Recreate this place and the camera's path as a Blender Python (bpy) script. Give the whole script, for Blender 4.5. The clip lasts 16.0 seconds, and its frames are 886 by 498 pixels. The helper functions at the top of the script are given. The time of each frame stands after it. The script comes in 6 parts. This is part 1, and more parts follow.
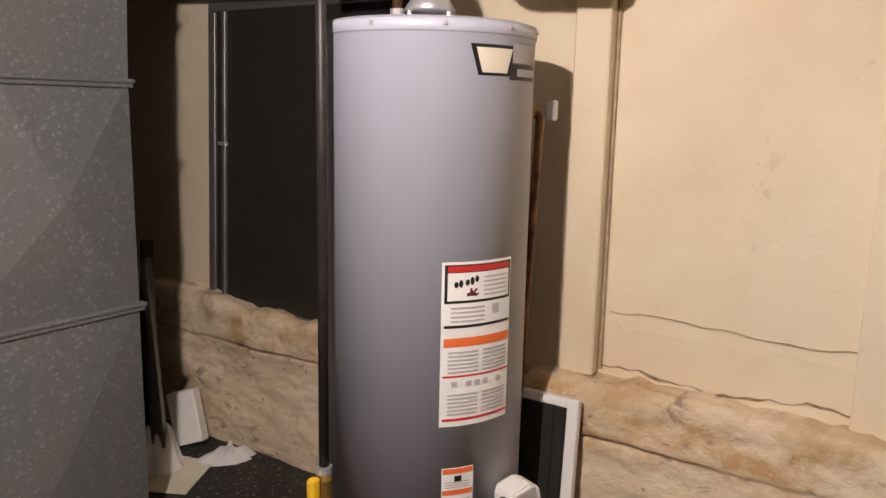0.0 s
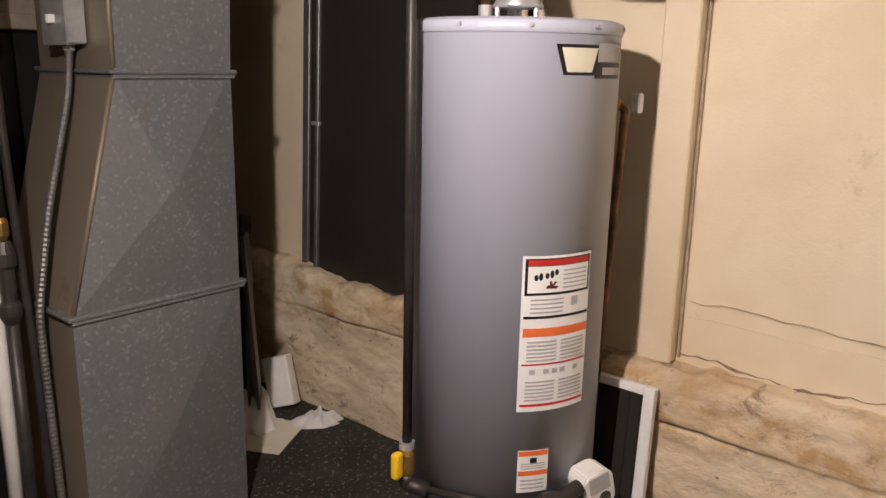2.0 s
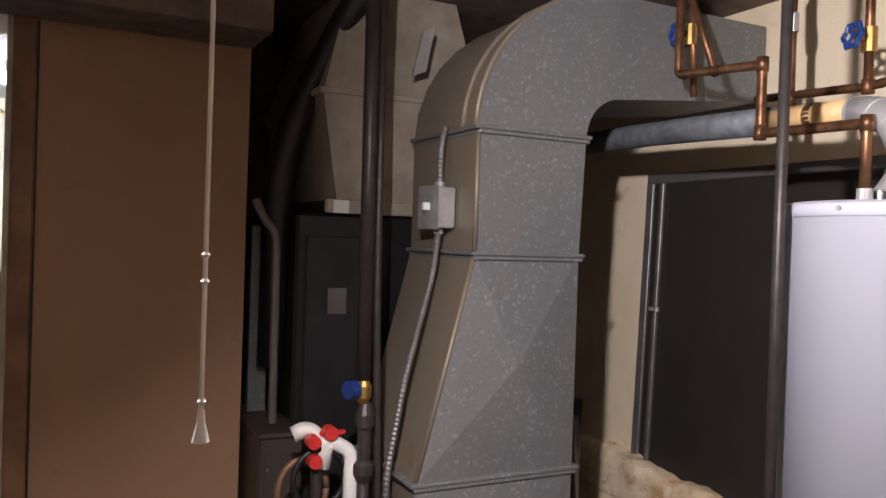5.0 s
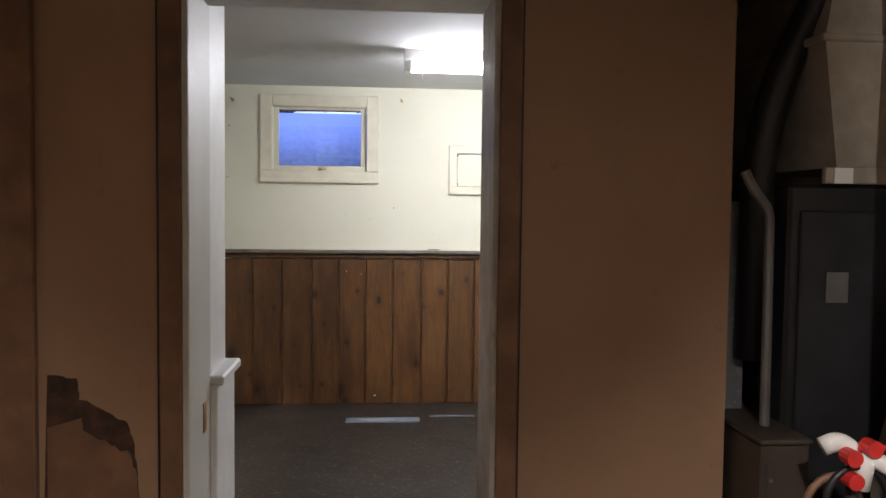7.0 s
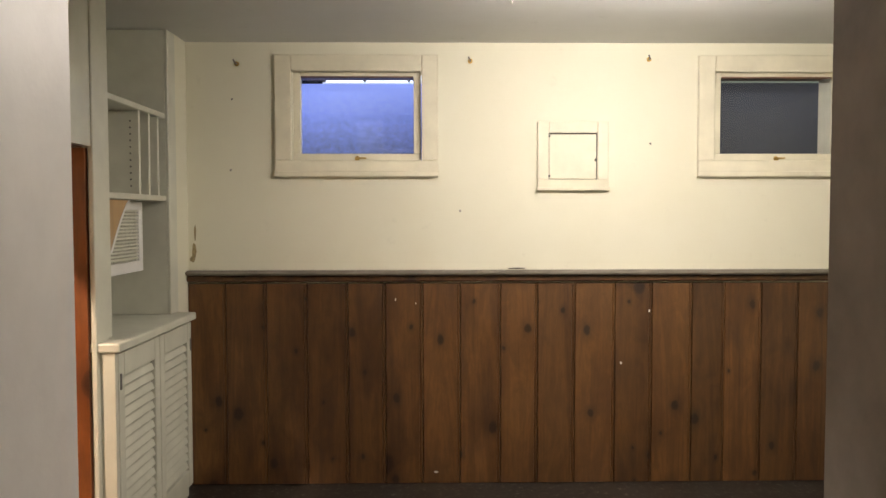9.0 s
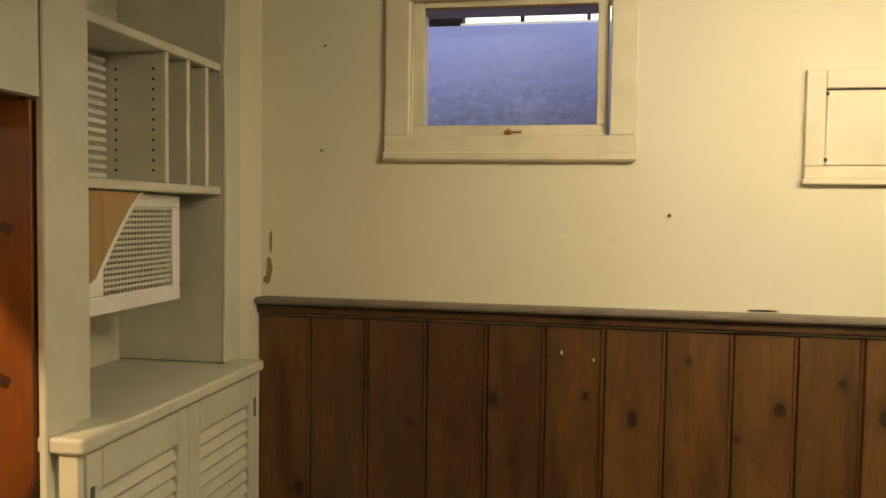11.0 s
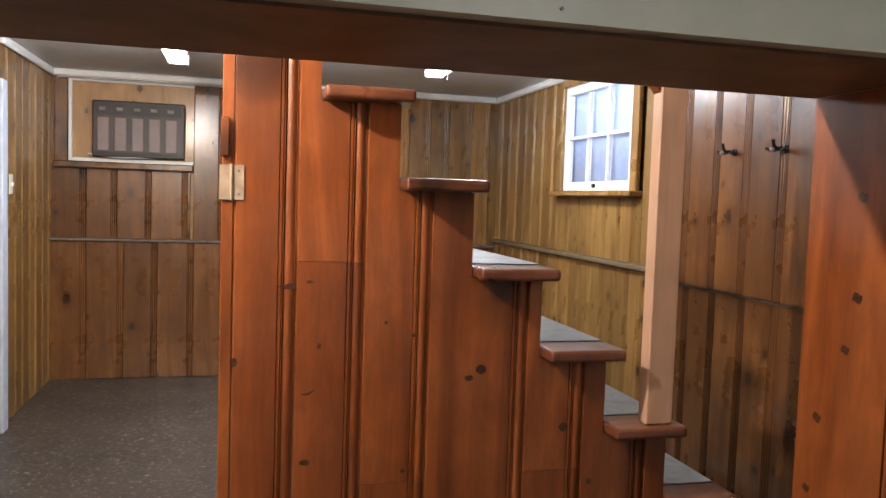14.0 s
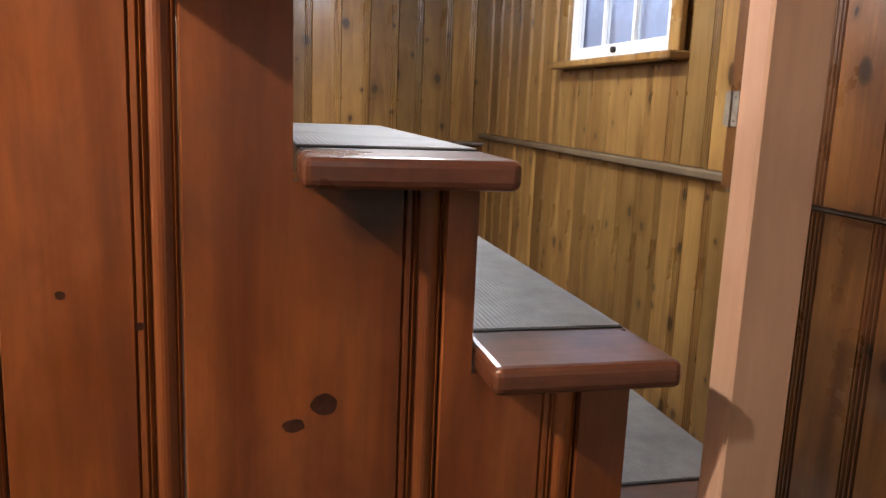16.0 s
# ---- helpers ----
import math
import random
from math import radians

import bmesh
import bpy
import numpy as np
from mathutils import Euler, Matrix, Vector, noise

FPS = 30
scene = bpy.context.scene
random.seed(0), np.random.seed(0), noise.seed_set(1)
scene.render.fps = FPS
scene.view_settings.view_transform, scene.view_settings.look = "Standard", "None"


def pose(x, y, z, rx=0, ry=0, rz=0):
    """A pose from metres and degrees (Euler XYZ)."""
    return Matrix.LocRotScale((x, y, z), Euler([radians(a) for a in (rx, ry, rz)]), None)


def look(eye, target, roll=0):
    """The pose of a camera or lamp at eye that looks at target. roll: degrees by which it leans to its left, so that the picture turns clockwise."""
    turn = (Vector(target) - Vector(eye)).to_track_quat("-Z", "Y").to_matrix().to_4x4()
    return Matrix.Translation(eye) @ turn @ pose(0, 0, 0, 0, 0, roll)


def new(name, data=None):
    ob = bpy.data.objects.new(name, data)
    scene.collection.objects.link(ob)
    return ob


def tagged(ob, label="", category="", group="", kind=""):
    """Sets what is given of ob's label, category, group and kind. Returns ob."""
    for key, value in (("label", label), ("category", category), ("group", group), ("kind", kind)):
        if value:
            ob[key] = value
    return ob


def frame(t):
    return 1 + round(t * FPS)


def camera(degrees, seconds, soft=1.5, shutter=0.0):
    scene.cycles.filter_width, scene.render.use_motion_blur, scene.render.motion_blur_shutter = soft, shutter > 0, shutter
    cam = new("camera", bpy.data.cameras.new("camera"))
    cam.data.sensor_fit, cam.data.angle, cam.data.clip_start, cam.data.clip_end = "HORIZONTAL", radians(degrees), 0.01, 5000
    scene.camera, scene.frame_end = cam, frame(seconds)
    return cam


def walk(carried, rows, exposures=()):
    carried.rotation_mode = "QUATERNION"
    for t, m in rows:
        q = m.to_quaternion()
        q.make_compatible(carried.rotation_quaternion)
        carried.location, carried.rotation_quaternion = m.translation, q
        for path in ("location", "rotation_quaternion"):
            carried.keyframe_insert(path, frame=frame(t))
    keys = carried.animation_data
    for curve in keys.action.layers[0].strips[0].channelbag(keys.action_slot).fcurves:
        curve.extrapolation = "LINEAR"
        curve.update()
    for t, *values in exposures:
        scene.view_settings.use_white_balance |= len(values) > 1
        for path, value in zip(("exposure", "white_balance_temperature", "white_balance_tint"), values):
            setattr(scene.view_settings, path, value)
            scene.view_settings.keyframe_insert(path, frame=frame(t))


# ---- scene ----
cam = camera(58.9, 16.0)
PATH = [
    (0, (0.291, -2.225, 1.278), (1.928, -1.134, 0.922), 1.2),
    (0.5, (0.297, -2.228, 1.276), (1.872, -1.084, 0.816), 1.3),
    (1, (0.285, -2.231, 1.288), (1.823, -1.06, 0.775), 1.3),
    (1.5, (0.268, -2.247, 1.321), (1.773, -1.04, 0.796), 1.3),
    (2, (0.249, -2.26, 1.366), (1.741, -1.011, 0.903), 1.2),
    (2.5, (0.239, -2.26, 1.382), (1.739, -0.974, 1.074), 1.2),
    (3, (0.232, -2.26, 1.384), (1.729, -0.943, 1.234), 1.2),
    (3.5, (0.219, -2.249, 1.374), (1.688, -0.893, 1.327), 1.3),
    (4, (0.18, -2.22, 1.356), (1.582, -0.795, 1.352), 1.5),
    (4.5, (0.188, -2.197, 1.354), (1.398, -0.604, 1.353), 1.7),
    (5, (0.214, -2.181, 1.356), (1.124, -0.4, 1.336), 1.9),
    (5.2, (0.219, -2.173, 1.357), (0.983, -0.325, 1.321), 2.1),
    (7.3, (-0.192, -1.645, 1.351), (-0.051, 0.347, 1.252), 0.5),
    (7.5, (-0.194, -1.468, 1.346), (-0.06, 0.526, 1.25), 0.5),
    (8, (-0.229, -1.080, 1.347), (-0.12, 0.915, 1.249), 0.6),
    (8.2, (-0.248, -0.924, 1.355), (-0.149, 1.071, 1.258), 0.3),
    (10.3, (-0.186, 0.677, 1.293), (-0.25, 2.676, 1.251), 0.7),
    (10.5, (-0.221, 0.805, 1.289), (-0.301, 2.803, 1.256), 0.7),
    (11, (-0.323, 1.086, 1.361), (-0.688, 3.05, 1.265), 0.8),
    (11.5, (-0.444, 1.216, 1.386), (-1.195, 3.067, 1.286), 1.0),
    (12, (-0.448, 1.311, 1.389), (-1.67, 2.891, 1.289), 1.3),
    (12.5, (-0.44, 1.387, 1.385), (-2.045, 2.573, 1.27), 1.4),
    (13, (-0.434, 1.415, 1.374), (-2.234, 2.278, 1.258), 1.8),
    (13.2, (-0.441, 1.43, 1.368), (-2.288, 2.19, 1.255), 2.0),
    (13.5, (-0.45, 1.425, 1.37), (-2.339, 2.073, 1.25), 1.9),
    (14, (-0.518, 1.454, 1.362), (-2.45, 1.955, 1.236), 1.9),
    (14.5, (-0.756, 1.541, 1.335), (-2.704, 1.968, 1.185), 2.0),
    (15, (-1.059, 1.68, 1.316), (-3.008, 2.086, 1.118), 1.9),
    (15.2, (-1.19, 1.763, 1.295), (-3.136, 2.169, 1.075), 2.0),
    (15.5, (-1.403, 1.887, 1.279), (-3.342, 2.309, 1.028), 2.1),
    (16, (-1.749, 2.045, 1.234), (-3.66, 2.51, 0.87), 2.3),
]

EXPOSURES = [(0.0, 0.0, 6400, 20), (3.5, 0.0, 6300, 20), (5.2, 0.35, 5900, 20), (7.3, 0.05, 6000, 14), (8.2, 0.0, 6100, 16), (10.3, -0.15, 11000, 12), (11.0, -0.35, 12000, 10), (11.5, -0.38, 11500, 10), (12.0, -0.30, 10000, 16), (12.5, -0.42, 8800, 19), (13.5, -0.42, 6900, 14), (14.5, -0.70, 6200, 14), (16.0, -0.72, 6500, 17)]

walk(cam, [(t, look(eye, target, roll)) for t, eye, target, roll in PATH], EXPOSURES)

# ---- world and lights ----
world = bpy.data.worlds.new("world")
scene.world = world
world.use_nodes = True
wnt = world.node_tree
sky = wnt.nodes.new("ShaderNodeTexSky")
sky.sky_type, sky.sun_disc, sky.sun_elevation, sky.sun_rotation = "NISHITA", False, radians(4), radians(250)
wnt.nodes["Background"].inputs[1].default_value = 0.08
wnt.links.new(sky.outputs[0], wnt.nodes["Background"].inputs[0])


def lamp(name, kind, m, power, colour, **more):
    data = bpy.data.lights.new(name, kind)
    data.energy, data.color = power, colour
    for key, value in more.items():
        if key == "radius":
            data.shadow_soft_size = value
        if key == "size":
            data.shape, data.size, data.size_y = "RECTANGLE", value[0], value[1]
    ob = new(name, data)
    ob.matrix_world = m
    return ob


BULB = (0.28, -1.70, 1.84)
HALL = (-2.15, 0.85, 2.09)
lamp("bulb_light", "POINT", pose(*BULB), 149, (1.0, 0.91, 0.80), radius=0.03)
lamp("hall_bulb_light", "POINT", pose(*HALL), 225, (1.0, 0.84, 0.68), radius=0.03)
lamp("tube_light_east", "AREA", pose(0.6, 2.32, 2.06), 14, (1.0, 0.99, 0.96), size=(1.18, 0.11))
lamp("tube_light_west_a", "AREA", pose(-4.62, 1.1, 2.06), 18, (0.93, 0.98, 1.0), size=(1.18, 0.11))
lamp("tube_light_west_b", "AREA", pose(-4.42, 2.535, 2.06), 18, (0.93, 0.98, 1.0), size=(1.18, 0.11))


# ---- materials ----
def mat(name, rough=0.6, metal=0.0):
    m = bpy.data.materials.new(name)
    m.use_nodes = True
    nt = m.node_tree
    b = nt.nodes["Principled BSDF"]
    b.inputs["Roughness"].default_value, b.inputs["Metallic"].default_value = rough, metal
    return m, nt, b


def node(nt, kind, **props):
    n = nt.nodes.new(kind)
    for k, v in props.items():
        if k in n.inputs:
            n.inputs[k].default_value = v
    return n


def coords(nt, scale=(1, 1, 1), space="Object", shift=None):
    tc = nt.nodes.new("ShaderNodeTexCoord")
    mp = nt.nodes.new("ShaderNodeMapping")
    mp.inputs["Scale"].default_value = scale
    nt.links.new(tc.outputs[space], mp.inputs["Vector"])
    if shift:
        oi = nt.nodes.new("ShaderNodeObjectInfo")
        cx = nt.nodes.new("ShaderNodeCombineXYZ")
        for i in range(3):
            mul = nt.nodes.new("ShaderNodeMath")
            mul.operation = "MULTIPLY"
            mul.inputs[1].default_value = shift * (1, 2.3, 3.7)[i]
            nt.links.new(oi.outputs["Random"], mul.inputs[0])
            nt.links.new(mul.outputs[0], cx.inputs[i])
        nt.links.new(cx.outputs[0], mp.inputs["Location"])
    return mp.outputs[0]


def ramp(nt, fac, stops):
    r = nt.nodes.new("ShaderNodeValToRGB")
    e = r.color_ramp.elements
    while len(e) < len(stops):
        e.new(0.5)
    for el, (p, c) in zip(e, stops):
        el.position, el.color = p, (*c, 1)
    nt.links.new(fac, r.inputs[0])
    return r.outputs[0]


def mix(nt, fac, a, b, mode="MIX"):
    n = nt.nodes.new("ShaderNodeMixRGB")
    n.blend_type = mode
    for sock, v in zip(n.inputs, (fac, a, b)):
        if isinstance(v, (int, float)):
            sock.default_value = v
        elif isinstance(v, tuple):
            sock.default_value = (*v, 1)
        else:
            nt.links.new(v, sock)
    return n.outputs[0]


def noise_fac(nt, vec, scale, detail=6, rough=0.55, distort=0.0):
    n = node(nt, "ShaderNodeTexNoise", Scale=scale, Detail=detail, Roughness=rough, Distortion=distort)
    nt.links.new(vec, n.inputs["Vector"])
    return n.outputs["Fac"]


def bump(nt, b, height, strength, distance=0.01):
    n = node(nt, "ShaderNodeBump", Strength=strength, Distance=distance)
    nt.links.new(height, n.inputs["Height"])
    nt.links.new(n.outputs[0], b.inputs["Normal"])


def vary(nt, col, amount):
    oi = nt.nodes.new("ShaderNodeObjectInfo")
    mr = node(nt, "ShaderNodeMapRange")
    mr.inputs["To Min"].default_value, mr.inputs["To Max"].default_value = 1 - amount, 1 + amount
    nt.links.new(oi.outputs["Random"], mr.inputs["Value"])
    hs = nt.nodes.new("ShaderNodeHueSaturation")
    nt.links.new(mr.outputs[0], hs.inputs["Value"])
    nt.links.new(col, hs.inputs["Color"])
    return hs.outputs[0]


def plain(name, colour, rough=0.5, metal=0.0, spots=0.12, scale=14, relief=0.08):
    """Paint, plastic or metal with faint mottling and fine relief."""
    m, nt, b = mat(name, rough, metal)
    v = coords(nt)
    f = noise_fac(nt, v, scale)
    lo, hi = tuple(c * (1 - spots) for c in colour), tuple(min(1, c * (1 + spots)) for c in colour)
    nt.links.new(ramp(nt, f, [(0.3, lo), (0.7, hi)]), b.inputs["Base Color"])
    if relief:
        bump(nt, b, noise_fac(nt, v, scale * 9), relief, 0.004)
    return m


def pine(name, light, mid, dark, rough=0.32, vertical="z", band=9, tone=0.16, knots=5.0, gloss=0.35, mottle=0.3):
    """Knotty pine under varnish: wavy growth bands, soft grain, round knots, each board of its own tone."""
    m, nt, b = mat(name, rough)
    s = {"z": (1, 1, 0.09), "x": (0.09, 1, 1), "y": (1, 0.09, 1)}[vertical]
    v = coords(nt, s, shift=7.0)
    wide = noise_fac(nt, v, band, 5, 0.6, 1.4)
    fine = noise_fac(nt, v, 90, 3, 0.5, 0.2)
    col = ramp(nt, wide, [(0.3, dark), (0.47, mid), (0.58, light), (0.72, mid)])
    col = mix(nt, 0.16, col, ramp(nt, fine, [(0.35, dark), (0.65, light)]), "MIX")
    flat = coords(nt, (1, 1, 1), shift=5.0)
    sep, com = nt.nodes.new("ShaderNodeSeparateXYZ"), nt.nodes.new("ShaderNodeCombineXYZ")
    add = nt.nodes.new("ShaderNodeMath")
    nt.links.new(flat, sep.inputs[0])
    along = "xyz".index(vertical)
    across = [i for i in range(3) if i != along]
    nt.links.new(sep.outputs[across[0]], add.inputs[0])
    nt.links.new(sep.outputs[across[1]], add.inputs[1])
    nt.links.new(add.outputs[0], com.inputs[0])
    low = nt.nodes.new("ShaderNodeMath")
    low.operation = "MULTIPLY"
    low.inputs[1].default_value = 0.7
    nt.links.new(sep.outputs[along], low.inputs[0])
    nt.links.new(low.outputs[0], com.inputs[1])
    warp = node(nt, "ShaderNodeTexNoise", Scale=18)
    nt.links.new(flat, warp.inputs["Vector"])
    kvw = mix(nt, 0.02, com.outputs[0], warp.outputs["Color"], "ADD")
    vo = node(nt, "ShaderNodeTexVoronoi", Scale=knots)
    vo.voronoi_dimensions = "2D"
    nt.links.new(kvw, vo.inputs["Vector"])
    hue = nt.nodes.new("ShaderNodeSeparateColor")
    nt.links.new(vo.outputs["Color"], hue.inputs[0])
    size = node(nt, "ShaderNodeMapRange")
    size.inputs["To Min"].default_value, size.inputs["To Max"].default_value = 0.6, 3.2
    nt.links.new(hue.outputs[0], size.inputs["Value"])
    far = nt.nodes.new("ShaderNodeMath")
    far.operation = "MULTIPLY"
    nt.links.new(vo.outputs["Distance"], far.inputs[0])
    nt.links.new(size.outputs[0], far.inputs[1])
    halo = ramp(nt, far.outputs[0], [(0.06, (0.6, 0.6, 0.6)), (0.26, (0, 0, 0))])
    col = mix(nt, halo, col, tuple(c * 0.7 for c in dark))
    knot = ramp(nt, far.outputs[0], [(0.055, (0.92, 0.92, 0.92)), (0.085, (0.5, 0.5, 0.5)), (0.10, (0, 0, 0))])
    col = mix(nt, knot, col, tuple(c * 0.2 for c in dark))
    stain = noise_fac(nt, coords(nt, (1, 1, 1), shift=3.0), 2.6, 3)
    col = mix(nt, ramp(nt, stain, [(0.5, (0, 0, 0)), (0.75, (0.45, 0.45, 0.45))]), col, tuple(c * 0.6 for c in dark))
    blotch = noise_fac(nt, coords(nt, (1, 1, 0.45), shift=4.0), 11, 6, 0.7, 0.6)
    col = mix(nt, ramp(nt, blotch, [(0.42, (0, 0, 0)), (0.72, (mottle,) * 3)]), col, tuple(c * 0.75 for c in dark))
    col = mix(nt, ramp(nt, blotch, [(0.24, (0.5 * mottle,) * 3), (0.42, (0, 0, 0))]), col, tuple(c * 1.25 for c in light))
    nt.links.new(vary(nt, col, tone), b.inputs["Base Color"])
    b.inputs["Coat Weight"].default_value, b.inputs["Coat Roughness"].default_value = gloss, 0.16
    rg = noise_fac(nt, coords(nt), 6, 4)
    nt.links.new(ramp(nt, rg, [(0.3, (rough * 0.8,) * 3), (0.7, (min(1, rough * 1.35),) * 3)]), b.inputs["Roughness"])
    bump(nt, b, mix(nt, 0.5, fine, wide), 0.16, 0.003)
    return m


def wall_paint(name, base, stain, dirt=0.3, rough=0.7, lumps=0.25):
    """Old painted plaster with broad stains, chips and roller texture."""
    m, nt, b = mat(name, rough)
    v = coords(nt)
    big = noise_fac(nt, v, 1.3, 6, 0.6)
    small = noise_fac(nt, v, 9, 8, 0.65)
    col = mix(nt, ramp(nt, big, [(0.42, (0, 0, 0)), (0.66, (dirt, dirt, dirt))]), base, stain)
    col = mix(nt, ramp(nt, small, [(0.64, (0, 0, 0)), (0.74, (0.7 * dirt,) * 3)]), col, tuple(c * 0.5 for c in stain))
    nt.links.new(col, b.inputs["Base Color"])
    hmix = mix(nt, 0.25, small, noise_fac(nt, v, 120, 2))
    bump(nt, b, hmix, lumps, 0.01)
    return m


def stone_wall(name):
    """Rough rendered stone under old cream paint: ochre and rust stains, mauve dust, pits and chalky flakes."""
    m, nt, b = mat(name, 0.9)
    v = coords(nt, (1, 1, 1.5))
    big = noise_fac(nt, v, 1.9, 8, 0.62, 0.5)
    mid = noise_fac(nt, v, 6.5, 8, 0.68, 0.3)
    fine = noise_fac(nt, v, 38, 5, 0.7)
    col = ramp(nt, big, [(0.28, (0.50, 0.37, 0.23)), (0.42, (0.66, 0.53, 0.36)), (0.55, (0.72, 0.60, 0.43)), (0.80, (0.66, 0.56, 0.42))])
    sep = nt.nodes.new("ShaderNodeSeparateXYZ")
    nt.links.new(coords(nt), sep.inputs[0])
    band = ramp(nt, sep.outputs[2], [(0.33, (0.25,) * 3), (0.42, (1, 1, 1)), (0.52, (1, 1, 1)), (0.58, (0.4,) * 3)])
    rust = mix(nt, 1.0, ramp(nt, mid, [(0.45, (0, 0, 0)), (0.63, (0.9,) * 3)]), band, "MULTIPLY")
    col = mix(nt, rust, col, (0.45, 0.275, 0.115))
    dark = noise_fac(nt, coords(nt, (1, 1.1, 2.4), shift=2.0), 7.5, 7, 0.7, 0.7)
    col = mix(nt, ramp(nt, dark, [(0.56, (0, 0, 0)), (0.68, (0.8,) * 3)]), col, (0.21, 0.13, 0.09))
    vo = node(nt, "ShaderNodeTexVoronoi", Scale=11.0)
    nt.links.new(mix(nt, 0.12, v, noise_fac(nt, v, 6), "ADD"), vo.inputs["Vector"])
    pit = ramp(nt, vo.outputs["Distance"], [(0.04, (0.8, 0.8, 0.8)), (0.10, (0, 0, 0))])
    col = mix(nt, pit, col, (0.17, 0.11, 0.07))
    col = mix(nt, ramp(nt, fine, [(0.60, (0, 0, 0)), (0.72, (0.45,) * 3)]), col, (0.78, 0.70, 0.56))
    nt.links.new(col, b.inputs["Base Color"])
    bump(nt, b, mix(nt, 0.25, mix(nt, 0.5, big, mid), fine), 0.6, 0.03)
    return m


def galvanised(name, dust_at=0.42, dust_most=0.5, lift=1.0):
    """Zinc-coated sheet: angular spangles, scratches, tan dust and rusty runs."""
    m, nt, b = mat(name, 0.42, 0.35)
    v = coords(nt)
    vo = node(nt, "ShaderNodeTexVoronoi", Scale=125)
    nt.links.new(mix(nt, 0.006, v, noise_fac(nt, v, 90), "ADD"), vo.inputs["Vector"])
    sp = nt.nodes.new("ShaderNodeSeparateColor")
    nt.links.new(vo.outputs["Color"], sp.inputs[0])
    tones = [(0.0, (0.175, 0.188, 0.198)), (0.86, (0.205, 0.218, 0.228)), (1.0, (0.30, 0.315, 0.325))]
    col = ramp(nt, sp.outputs[0], [(p, tuple(lift * k for k in c)) for p, c in tones])
    wash = noise_fac(nt, coords(nt, (1, 1, 0.5)), 5.5, 7, 0.65, 0.6)
    col = mix(nt, ramp(nt, wash, [(0.35, (0.55,) * 3), (0.6, (0, 0, 0))]), col, (0.16, 0.17, 0.178))
    dust = noise_fac(nt, coords(nt, (1, 1, 0.7)), 3.0, 7, 0.6, 0.4)
    col = mix(nt, ramp(nt, dust, [(dust_at, (0, 0, 0)), (dust_at + 0.28, (dust_most,) * 3)]), col, (0.235, 0.195, 0.145))
    rust = noise_fac(nt, coords(nt, (1, 1, 0.35), shift=1.0), 13, 7, 0.72, 0.5)
    col = mix(nt, ramp(nt, rust, [(0.62, (0, 0, 0)), (0.74, (0.55 * dust_most + 0.1,) * 3)]), col, (0.17, 0.085, 0.035))
    nt.links.new(col, b.inputs["Base Color"])
    nt.links.new(ramp(nt, dust, [(0.3, (0.36,) * 3), (0.7, (0.62,) * 3)]), b.inputs["Roughness"])
    bump(nt, b, noise_fac(nt, v, 5), 0.15, 0.02)
    return m


def speckled_tile(name, k=1.0, haze=0.6):
    """Dark asphalt tile with pale flecks and scuffed, duller patches."""
    m, nt, b = mat(name, 0.33)
    v = coords(nt)
    n1 = noise_fac(nt, v, 36, 5, 0.8, 0.5)
    n2 = noise_fac(nt, v, 2.2, 6, 0.6)
    n3 = noise_fac(nt, coords(nt, (1, 1, 1), shift=1.0), 22, 5, 0.8, 1.0)
    col = ramp(nt, n1, [(0.3, (0.016, 0.013, 0.012)), (0.52, (0.038, 0.031, 0.026)), (0.59, (0.085, 0.073, 0.062)), (0.66, (0.36, 0.33, 0.29))])
    col = mix(nt, ramp(nt, n3, [(0.58, (0, 0, 0)), (0.68, (0.55,) * 3)]), col, (0.12 * k, 0.105 * k, 0.09 * k))
    col = mix(nt, ramp(nt, n2, [(0.4, (0, 0, 0)), (0.75, (haze,) * 3)]), col, (0.03 * k, 0.027 * k, 0.024 * k))
    col = mix(nt, 1.0, col, (k, k * 0.98, k * 0.95), "MULTIPLY")
    nt.links.new(col, b.inputs["Base Color"])
    nt.links.new(ramp(nt, n2, [(0.3, (0.30,) * 3), (0.75, (0.46,) * 3)]), b.inputs["Roughness"])
    bump(nt, b, n1, 0.08, 0.003)
    return m


def ribbed_rubber(name, colour):
    """Grey stair rubber with fine ribs running along the tread, worn pale in places."""
    m, nt, b = mat(name, 0.45)
    v = coords(nt)
    wear = noise_fac(nt, v, 9, 7, 0.7)
    col = ramp(nt, wear, [(0.32, tuple(c * 0.6 for c in colour)), (0.55, colour), (0.75, tuple(c * 1.35 for c in colour))])
    wave = node(nt, "ShaderNodeTexWave", Scale=46.0, Distortion=0.4)
    wave.bands_direction = "Y"
    nt.links.new(v, wave.inputs["Vector"])
    col = mix(nt, 0.12, col, ramp(nt, wave.outputs["Fac"], [(0.2, tuple(c * 0.45 for c in colour)), (0.6, tuple(c * 1.2 for c in colour))]))
    nt.links.new(col, b.inputs["Base Color"])
    bump(nt, b, wave.outputs["Fac"], 0.22, 0.002)
    return m


